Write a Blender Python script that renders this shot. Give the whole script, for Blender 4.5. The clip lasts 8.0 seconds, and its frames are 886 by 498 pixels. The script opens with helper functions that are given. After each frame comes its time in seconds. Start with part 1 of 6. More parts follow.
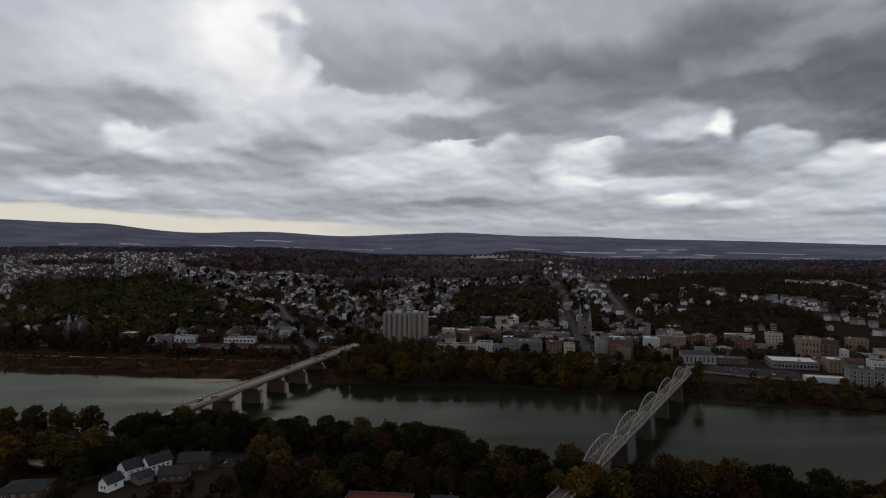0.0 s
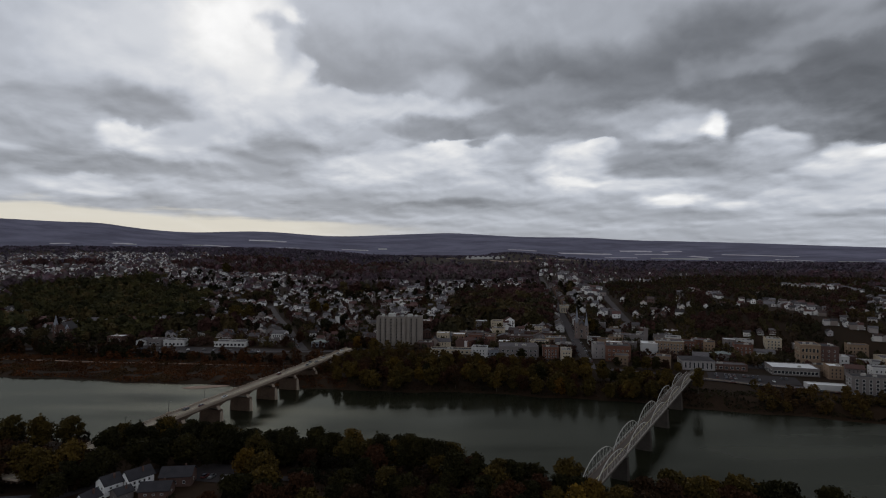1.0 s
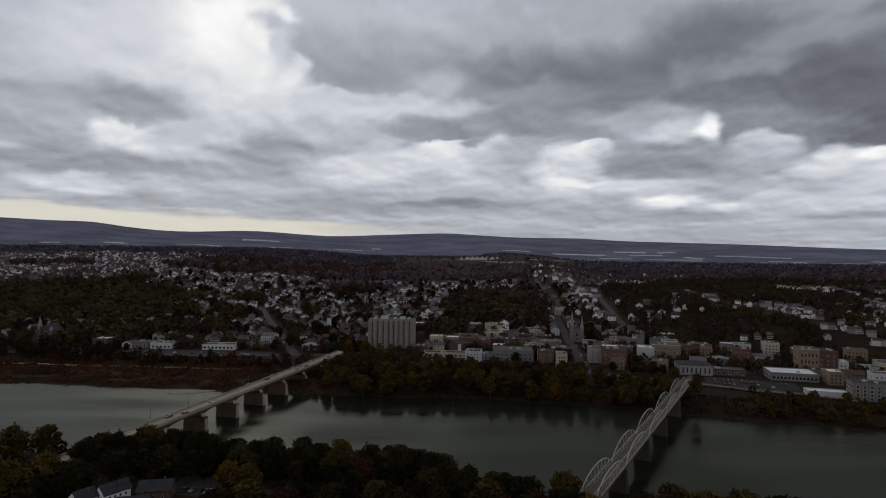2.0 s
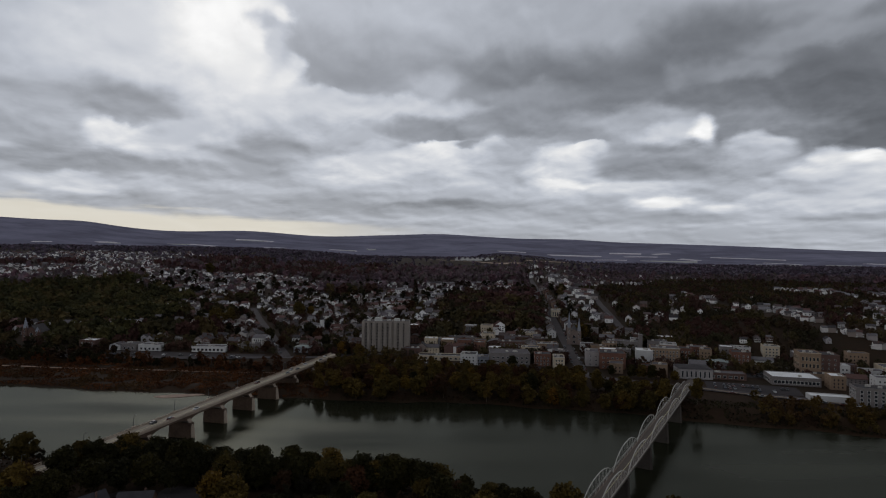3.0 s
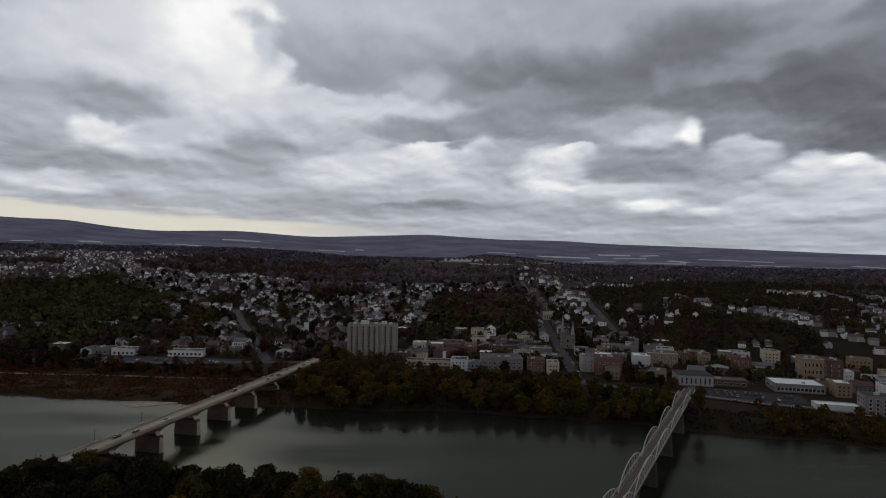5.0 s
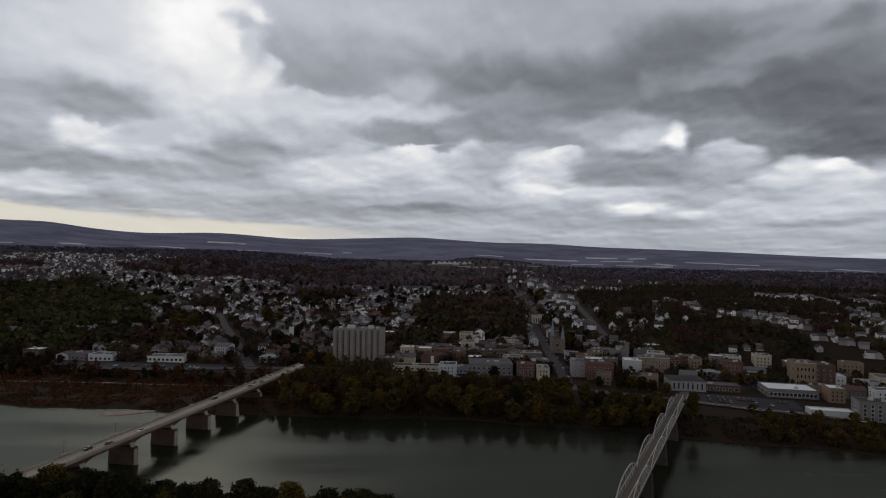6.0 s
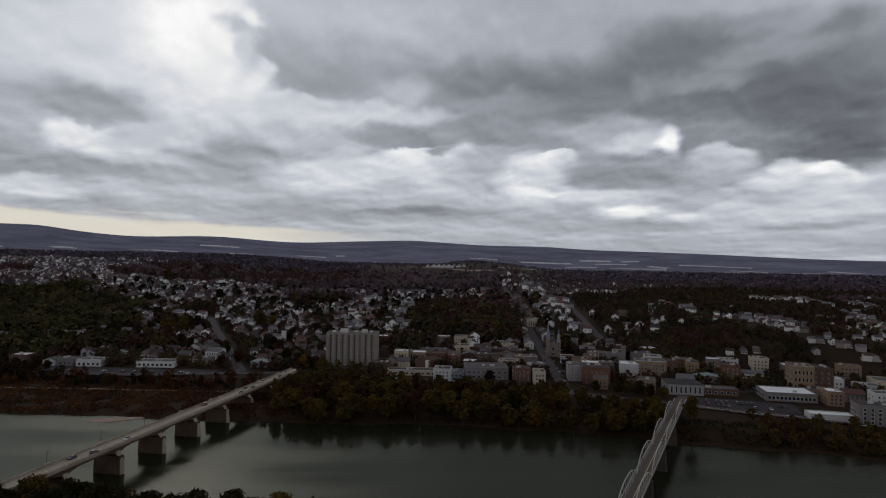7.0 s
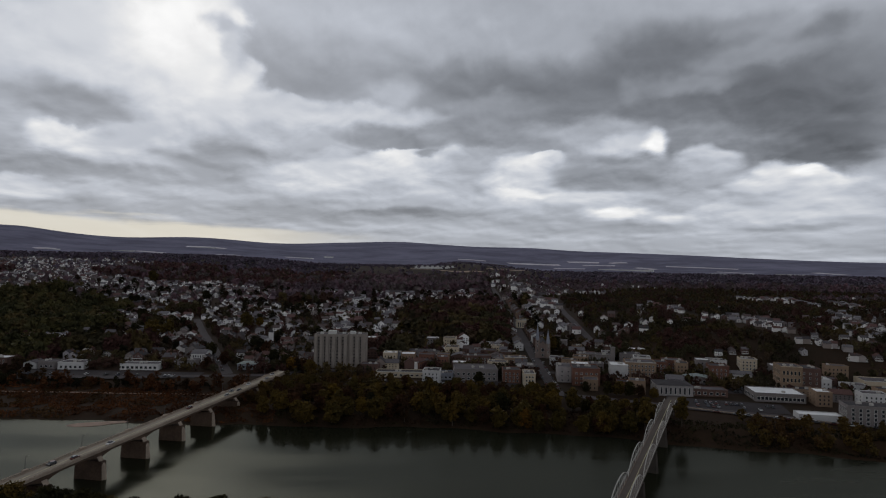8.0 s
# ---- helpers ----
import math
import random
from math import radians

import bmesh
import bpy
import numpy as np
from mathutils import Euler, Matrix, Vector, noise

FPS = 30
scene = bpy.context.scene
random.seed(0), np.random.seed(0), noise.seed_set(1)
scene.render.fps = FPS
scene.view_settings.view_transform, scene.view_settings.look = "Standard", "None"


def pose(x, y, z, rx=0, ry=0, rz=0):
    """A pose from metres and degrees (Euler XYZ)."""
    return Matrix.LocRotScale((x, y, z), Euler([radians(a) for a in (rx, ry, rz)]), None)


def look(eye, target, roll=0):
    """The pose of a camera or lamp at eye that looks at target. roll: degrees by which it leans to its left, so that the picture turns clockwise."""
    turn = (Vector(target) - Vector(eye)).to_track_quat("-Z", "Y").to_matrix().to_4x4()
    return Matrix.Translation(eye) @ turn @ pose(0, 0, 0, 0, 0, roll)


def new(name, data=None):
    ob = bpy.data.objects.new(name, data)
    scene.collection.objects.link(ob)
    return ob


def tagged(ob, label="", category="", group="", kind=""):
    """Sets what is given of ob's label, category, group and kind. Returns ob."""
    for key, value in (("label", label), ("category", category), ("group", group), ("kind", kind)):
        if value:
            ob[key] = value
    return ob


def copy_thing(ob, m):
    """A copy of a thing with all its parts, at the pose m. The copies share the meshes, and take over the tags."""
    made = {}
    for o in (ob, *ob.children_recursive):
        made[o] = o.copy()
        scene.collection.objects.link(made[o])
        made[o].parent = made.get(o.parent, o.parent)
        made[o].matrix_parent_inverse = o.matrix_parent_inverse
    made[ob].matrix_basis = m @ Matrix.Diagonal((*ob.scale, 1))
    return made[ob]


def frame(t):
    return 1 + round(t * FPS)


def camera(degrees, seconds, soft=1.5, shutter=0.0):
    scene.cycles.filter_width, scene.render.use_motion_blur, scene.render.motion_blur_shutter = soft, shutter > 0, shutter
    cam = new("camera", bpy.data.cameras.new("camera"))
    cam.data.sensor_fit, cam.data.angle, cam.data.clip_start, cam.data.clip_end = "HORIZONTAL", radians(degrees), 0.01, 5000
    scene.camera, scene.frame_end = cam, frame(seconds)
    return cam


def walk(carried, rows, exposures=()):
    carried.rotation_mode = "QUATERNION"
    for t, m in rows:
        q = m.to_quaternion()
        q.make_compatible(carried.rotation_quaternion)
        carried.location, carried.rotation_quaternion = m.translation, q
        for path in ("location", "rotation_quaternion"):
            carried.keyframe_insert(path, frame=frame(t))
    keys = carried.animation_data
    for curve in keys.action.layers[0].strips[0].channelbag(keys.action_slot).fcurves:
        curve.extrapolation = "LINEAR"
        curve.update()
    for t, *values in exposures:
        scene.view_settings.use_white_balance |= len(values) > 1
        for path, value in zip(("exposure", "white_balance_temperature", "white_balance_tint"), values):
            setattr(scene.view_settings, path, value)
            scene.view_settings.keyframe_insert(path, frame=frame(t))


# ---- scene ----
cam = camera(74.0, 8.0, soft=1.1)
PATH = [
    (0, (-0.489, -8.12, 99.737), (-0.488, -6.12, 99.755), 0.1),
    (0.5, (-0.206, -3.066, 101.224), (-0.198, -1.066, 101.241), 0.2),
    (1, (-0.41, 1.609, 102.257), (-0.392, 3.609, 102.276), 0.3),
    (1.5, (-0.013, 6.762, 103.531), (0.015, 8.761, 103.55), 0.4),
    (3, (0.426, 22.462, 103.874), (0.48, 24.461, 103.896), 0.7),
    (3.5, (0.397, 27.94, 103.803), (0.458, 29.939, 103.826), 0.7),
    (4, (0.861, 33.956, 103.905), (0.931, 35.954, 103.928), 0.7),
    (4.5, (0.546, 39.317, 103.473), (0.623, 41.315, 103.497), 0.8),
    (6, (0.286, 55.151, 103.629), (0.42, 57.146, 103.665), 1.0),
    (6.5, (0.322, 59.113, 103.44), (0.47, 61.107, 103.484), 0.9),
    (7, (0.269, 61.407, 103.352), (0.423, 63.4, 103.399), 0.9),
    (7.5, (-0.17, 63.452, 103.303), (-0.002, 65.444, 103.352), 0.9),
    (8, (-0.111, 65.001, 103.0), (0.082, 66.992, 103.052), 0.9),
]
walk(cam, [(t, look(eye, target, roll)) for t, eye, target, roll in PATH])


# ---- world, sun, exposure ----
def socket_math(tree, op, a, b=None, clamp=False):
    n = tree.nodes.new("ShaderNodeMath")
    n.operation, n.use_clamp = op, clamp
    for i, v in enumerate((a, b)):
        if v is None:
            continue
        if isinstance(v, (int, float)):
            n.inputs[i].default_value = v
        else:
            tree.links.new(v, n.inputs[i])
    return n.outputs[0]


# clouds, back to front: bearing, height, half width, half height (degrees), brightness, softness, and how much softer the top is than the base
# thin grey veils behind the heaps
VEIL = (
    (-32.8, 18.1, 4.4, 2.25, 0.76, 0.8, 0), (-33.7, 10.5, 5.4, 3.02, 0.66, 0.8, 0), (-27.2, 17.9, 6.3, 3.92, 0.84, 0.8, 0),
    (-9.9, 10.7, 15.5, 3.13, 0.73, 0.8, 0), (8.7, 8.5, 25.5, 3.76, 0.72, 0.8, 0), (-22.6, 5.1, 18.7, 1.49, 0.67, 0.7, 0),
    (3.3, 4.4, 22, 1.54, 0.68, 0.7, 0), (31, 2.5, 16.1, 1.64, 0.68, 0.7, 0), (35, 5.7, 8.6, 2.76, 0.78, 0.8, 0),
)
# the bright gap where the sun stands behind the cloud
GAPS = (
    (-18.6, 17.4, 5.0, 5.6, 0.87, 0.85, 0), (-19.9, 19.8, 3.2, 3.2, 0.97, 0.8, 0), (-16.5, 21.9, 2.8, 2.6, 0.98, 0.6, 0),
    (-16.4, 17.5, 2.3, 2.1, 0.94, 0.8, 0), (-14.1, 15.5, 1.8, 2.1, 0.86, 0.8, 0),
)
# the dark bank that hangs over the town
BANK = (
    (20.1, 20.2, 29.9, 5.83, 0.67, 0.34, -0.3), (-10, 18.6, 3.3, 4.62, 0.65, 0.68, 0), (28.7, 15.1, 21, 4.63, 0.48, 0.61, -0.2),
    (17.1, 16.8, 13.8, 3.05, 0.48, 0.74, -0.4), (25.5, 18.9, 7, 2.06, 0.46, 0.81, 0), (36.2, 12.4, 8.8, 3.74, 0.42, 0.54, 0),
    (-2.5, 22.6, 10.9, 2.12, 0.75, 0.9, 0), (-4.6, 16.9, 6, 1.71, 0.61, 0.81, -0.3), (13.9, 21.3, 7.9, 2.37, 0.67, 0.9, 0),
    (30, 11, 6.5, 1.32, 0.5, 0.47, 0.4), (38, 9.6, 4, 1.49, 0.44, 0.41, 0.3), (30, 18.6, 2.4, 1.15, 0.47, 0.81, 0),
    (23.8, 16.3, 1.5, 1.05, 0.55, 0.68, 0),
)
# the ragged rim of the bank against the bright gap
RIM = (
    (-15.4, 20.4, 1.4, 0.8, 0.74, 0.7, 0), (-14.6, 18.9, 1.1, 0.8, 0.78, 0.7, 0), (-13.4, 16.3, 1.4, 1.1, 0.9, 0.6, 0), (-12.6, 17.6, 0.9, 0.7, 0.86, 0.6, 0),
    (-13.8, 21.4, 0.9, 0.7, 0.9, 0.6, 0), (-12.2, 19.6, 1.3, 1.0, 0.66, 0.6, 0), (-11.6, 15.0, 1.3, 0.8, 0.84, 0.6, 0), (-9.6, 14.6, 1.4, 0.6, 0.8, 0.6, 0),
)
# folds and torn edges of the bank
FOLDS = (
    (28.7, 16.5, 3.1, 0.92, 0.57, 0.6, 0.3), (33.4, 18.1, 4.5, 1.03, 0.58, 0.6, 0.3), (33.8, 20.3, 4.4, 0.92, 0.59, 0.7, 0),
    (38.4, 19.3, 2.2, 0.8, 0.49, 0.7, 0), (0.3, 16.1, 2.3, 1.13, 0.71, 0.7, 0), (8.6, 15.1, 5.4, 1.03, 0.59, 0.6, 0),
    (-4.9, 13.9, 10.2, 1.14, 0.81, 0.5, -0.2), (8.6, 12.6, 6.3, 1.26, 0.56, 0.45, 0.4), (0.9, 12.1, 5.5, 1.16, 0.6, 0.4, 0.5),
    (20.7, 12.4, 6.5, 1.41, 0.67, 0.5, 0), (23.2, 11.2, 3.4, 1.1, 0.79, 0.5, 0), (29.6, 11.7, 2.9, 1.5, 0.55, 0.5, 0.2),
    (25.6, 11.3, 1.2, 1.25, 0.96, 0.55, 0),
)
# heaped clouds over the upstream shore
HEAPS = (
    (-26.9, 12.4, 4.4, 1.29, 0.6, 0.6, 0.5), (-27.5, 9.7, 3.2, 1.35, 0.86, 0.35, -0.4), (-23.6, 9.4, 2.7, 1.35, 0.77, 0.6, -0.3),
    (-21.1, 10.2, 2.3, 1.28, 0.75, 0.6, -0.3), (-31.4, 7.6, 6.5, 0.99, 0.59, 0.5, 0.5), (-15, 9.3, 4, 1.85, 0.63, 0.6, 0),
    (-21.3, 7.3, 7.4, 0.7, 0.63, 0.5, 0.3), (-30.6, 5.7, 5, 0.82, 0.8, 0.4, -0.5), (-23.1, 5.8, 5.4, 0.59, 0.74, 0.6, 0),
    (-7.2, 7.8, 4.8, 1.6, 0.81, 0.4, -0.5), (-0.7, 9.2, 6.6, 1.72, 0.82, 0.35, -0.5), (1.2, 10.5, 2.5, 0.64, 0.87, 0.4, -0.4),
    (3.8, 10.5, 1.5, 0.53, 0.62, 0.4, 0),
)
# heaped clouds over the downstream shore
PUFFS = (
    (5.7, 10.1, 1.8, 0.96, 0.83, 0.4, -0.5), (8.7, 9.5, 3, 1.28, 0.7, 0.5, 0), (13.3, 8.9, 3.3, 1.8, 0.83, 0.4, -0.5),
    (14.6, 9.9, 2.1, 0.73, 0.89, 0.4, -0.5), (16.1, 9.9, 1.4, 0.63, 0.87, 0.4, -0.5), (21.7, 8.7, 5.9, 1.53, 0.59, 0.4, 0.4),
    (26, 7.3, 4.2, 0.7, 0.62, 0.5, 0.3), (29.2, 9.3, 2.5, 1.16, 0.76, 0.4, -0.3), (29.6, 7.7, 2.6, 0.58, 0.66, 0.5, 0.2),
    (36.2, 7.3, 4.6, 1.72, 0.83, 0.35, -0.4), (37.3, 8.6, 1.3, 0.44, 0.93, 0.5, -0.4), (38.9, 7.6, 1.6, 0.7, 0.91, 0.5, -0.4),
    (32.2, 6.1, 3.7, 0.66, 0.73, 0.6, 0),
)
# flat streaks low over the hills
STREAKS = (
    (16.2, 6.5, 6.7, 0.74, 0.81, 0.5, -0.3), (12.8, 6.9, 2.6, 0.48, 0.93, 0.6, 0), (26.5, 6.1, 3.4, 0.8, 0.67, 0.5, 0.3),
    (21.8, 5.1, 2.6, 0.67, 0.93, 0.5, -0.2), (26.3, 4.5, 2.3, 0.4, 0.85, 0.6, 0), (1.6, 5, 6.5, 0.44, 0.56, 0.5, 0.2),
    (-5.5, 5.5, 8.6, 0.43, 0.71, 0.6, 0), (-15, 6, 6.5, 0.42, 0.74, 0.6, 0), (-9.8, 4.3, 10.4, 0.64, 0.63, 0.6, 0.2),
    (21.8, 3.5, 8.3, 0.36, 0.64, 0.6, 0), (32.6, 4.3, 4.9, 0.43, 0.76, 0.6, 0), (37, 3.6, 3.4, 0.32, 0.64, 0.6, 0),
)


def cloudy_world():
    w = bpy.data.worlds.new("overcast_sky")
    scene.world = w
    w.use_nodes = True
    t = w.node_tree
    t.nodes.clear()

    def sm(op, a, b=None, clamp=False):
        return socket_math(t, op, a, b, clamp)

    def madd(v, k, c):
        n = t.nodes.new("ShaderNodeMath")
        n.operation = "MULTIPLY_ADD"
        t.links.new(v, n.inputs[0])
        n.inputs[1].default_value, n.inputs[2].default_value = k, c
        return n.outputs[0]

    def ranged(v, lo, hi, a, b, smooth=True):
        n = t.nodes.new("ShaderNodeMapRange")
        n.interpolation_type = "SMOOTHSTEP" if smooth else "LINEAR"
        for i, k in enumerate((v, lo, hi, a, b)):
            if isinstance(k, (int, float)):
                n.inputs[i].default_value = k
            else:
                t.links.new(k, n.inputs[i])
        return n.outputs[0]

    def blend(fac, a, b):
        n = t.nodes.new("ShaderNodeMix")
        for i, k in ((0, fac), (2, a), (3, b)):
            if isinstance(k, (int, float)):
                n.inputs[i].default_value = k
            else:
                t.links.new(k, n.inputs[i])
        return n.outputs[0]

    def noise_tex(wide, tall, shift, detail, rough, warp=0.0):
        """Noise in cells of that many degrees, which flatten towards the horizon."""
        c = t.nodes.new("ShaderNodeCombineXYZ")
        t.links.new(madd(az, 1 / wide, 0.0), c.inputs[0])
        t.links.new(madd(lift, 1 / tall, 0.0), c.inputs[1])
        c.inputs[2].default_value = shift
        n = t.nodes.new("ShaderNodeTexNoise")
        n.inputs["Scale"].default_value, n.inputs["Detail"].default_value = 1.0, detail
        n.inputs["Roughness"].default_value, n.inputs["Distortion"].default_value = rough, warp
        t.links.new(c.outputs[0], n.inputs["Vector"])
        return n

    tc = t.nodes.new("ShaderNodeTexCoord")
    sep = t.nodes.new("ShaderNodeSeparateXYZ")
    t.links.new(tc.outputs["Generated"], sep.inputs[0])
    x, y, z = sep.outputs
    az = sm("MULTIPLY", sm("ARCTAN2", x, y), 57.2958)
    el = sm("MULTIPLY", sm("ARCSINE", z), 57.2958)
    # cloud layers crowd together towards the horizon
    lift = sm("MULTIPLY", sm("LOGARITHM", sm("ADD", sm("DIVIDE", sm("MAXIMUM", el, 0.0), 6.0), 1.0), 2.71828), 14.0)
    # billows bend every outline, less so low down
    rs = t.nodes.new("ShaderNodeSeparateColor")
    t.links.new(noise_tex(4.8, 2.4, 0.7, 5, 0.5, 0.2).outputs["Color"], rs.inputs[0])
    reach = ranged(el, 1.5, 12.0, 0.25, 1.0, False)
    azw = sm("ADD", az, sm("MULTIPLY", madd(rs.outputs[0], 5.0, -2.5), reach))
    elw = sm("ADD", el, sm("MULTIPLY", madd(rs.outputs[1], 3.4, -1.7), reach))

    value = ranged(el, 1.0, 16.0, 0.69, 0.74, False)
    for a, e, wa, he, tone, soft, bias in VEIL + GAPS + BANK + RIM + FOLDS + HEAPS + PUFFS + STREAKS:
        v = madd(elw, 1 / he, -e / he)
        c = t.nodes.new("ShaderNodeCombineXYZ")
        t.links.new(madd(azw, 1 / wa, -a / wa), c.inputs[0])
        t.links.new(v, c.inputs[1])
        d = t.nodes.new("ShaderNodeVectorMath")
        d.operation = "LENGTH"
        t.links.new(c.outputs[0], d.inputs[0])
        s = ranged(v, -1.0, 1.0, soft * (1 - bias), soft * (1 + bias), False) if bias else soft
        hi = madd(s, 1.0, 1.0) if bias else 1 + soft
        lo = madd(s, -1.0, 1.0) if bias else 1 - soft
        value = blend(ranged(d.outputs["Value"], lo, hi, 1.0, 0.0), value, tone)

    def swing(n, k):
        return madd(n.outputs["Fac"], k, -k / 2)

    # heaps and wisps inside the clouds: lit above, grey below
    def billow(shift):
        n = noise_tex(5.0, 2.0, 3.3, 4, 0.48, 0.2)
        c = t.nodes.new("ShaderNodeVectorMath")
        c.operation = "ADD"
        t.links.new(n.inputs["Vector"].links[0].from_socket, c.inputs[0])
        c.inputs[1].default_value = (shift * 0.3, shift, 0)
        t.links.new(c.outputs[0], n.inputs["Vector"])
        return ranged(n.outputs["Fac"], 0.3, 0.7, 0.0, 1.0)

    relief = sm("MULTIPLY", sm("SUBTRACT", billow(0.0), billow(0.22)), ranged(el, 9.0, 17.0, 0.13, 0.05))
    value = sm("ADD", value, relief)
    value = sm("ADD", value, swing(noise_tex(10.0, 3.4, 9.7, 3, 0.45, 0.3), 0.1))
    value = sm("ADD", value, sm("MULTIPLY", swing(noise_tex(7.0, 1.6, 6.1, 3, 0.45, 0.2), 0.055), ranged(el, 5.0, 12.0, 1.0, 0.2)))
    # beyond the view: broken cloud, brighter behind, dimmer overhead to balance the land's light
    outer = sm("MAXIMUM", ranged(sm("ABSOLUTE", az), 40.0, 52.0, 0.0, 1.0), ranged(el, 22.0, 30.0, 0.0, 1.0))
    wide = sm("ADD", ranged(y, -0.2, 0.6, 0.73, 0.66), swing(noise_tex(16.0, 9.0, 0.3, 5, 0.5, 0.2), 0.5))
    value = blend(outer, value, wide)
    value = sm("ADD", value, ranged(el, 26.0, 62.0, 0.0, -0.14))
    ramp = t.nodes.new("ShaderNodeValToRGB")
    t.links.new(value, ramp.inputs[0])
    cr = ramp.color_ramp

    def tint(v):
        """The colour of a cloud of that brightness: slate when dark, warm white when bright."""
        k = ((v + 0.055) / 1.055) ** 2.4
        cool = 1.0 - ss01((v - 0.74) / 0.22)
        return (k * (1 - 0.066 * cool), k * (1 - 0.008 * cool), k * (1 + 0.11 * cool), 1)

    stops = [0.2 + 0.08 * i for i in range(11)]
    cr.elements[0].position, cr.elements[0].color = stops[0], tint(stops[0])
    cr.elements[1].position, cr.elements[1].color = stops[-1], tint(stops[-1])
    for p in stops[1:-1]:
        e = cr.elements.new(p)
        e.color = tint(p)
    # the clear strip over the hills, its upper edge sinking downstream
    top = sm("SUBTRACT", elw, madd(az, -0.036, 2.72))
    torn = sm("ADD", top, swing(noise_tex(9.0, 0.9, 4.4, 4, 0.5, 0.2), 1.3))
    strip = sm("MULTIPLY", ranged(torn, -0.35, 0.4, 1.0, 0.0), ranged(az, -16.0, 3.0, 0.85, 0.0))
    warm = t.nodes.new("ShaderNodeMix")
    warm.data_type = "RGBA"
    t.links.new(strip, warm.inputs[0])
    t.links.new(ramp.outputs[0], warm.inputs[6])
    warm.inputs[7].default_value = (0.73, 0.69, 0.595, 1)
    # a little of the clear sky shows through the layer
    sky = t.nodes.new("ShaderNodeTexSky")
    sky.sky_type, sky.sun_disc, sky.sun_elevation, sky.sun_rotation = "NISHITA", False, radians(28), radians(-20)
    bg = t.nodes.new("ShaderNodeBackground")
    t.links.new(warm.outputs[2], bg.inputs[0])
    bg.inputs[1].default_value = 1.0
    bg2 = t.nodes.new("ShaderNodeBackground")
    t.links.new(sky.outputs[0], bg2.inputs[0])
    bg2.inputs[1].default_value = 0.05
    mix = t.nodes.new("ShaderNodeMixShader")
    mix.inputs[0].default_value = 0.03
    t.links.new(bg.outputs[0], mix.inputs[1])
    t.links.new(bg2.outputs[0], mix.inputs[2])
    out = t.nodes.new("ShaderNodeOutputWorld")
    t.links.new(mix.outputs[0], out.inputs[0])


def ss01(v):
    v = min(max(v, 0.0), 1.0)
    return v * v * (3 - 2 * v)


cloudy_world()
sun = new("sun", bpy.data.lights.new("sun", "SUN"))
sun.data.energy, sun.data.angle, sun.data.color = 0.3, radians(35), (1.0, 0.96, 0.9)
sun.matrix_world = look((-200, 550, 420), (0, 0, 0))


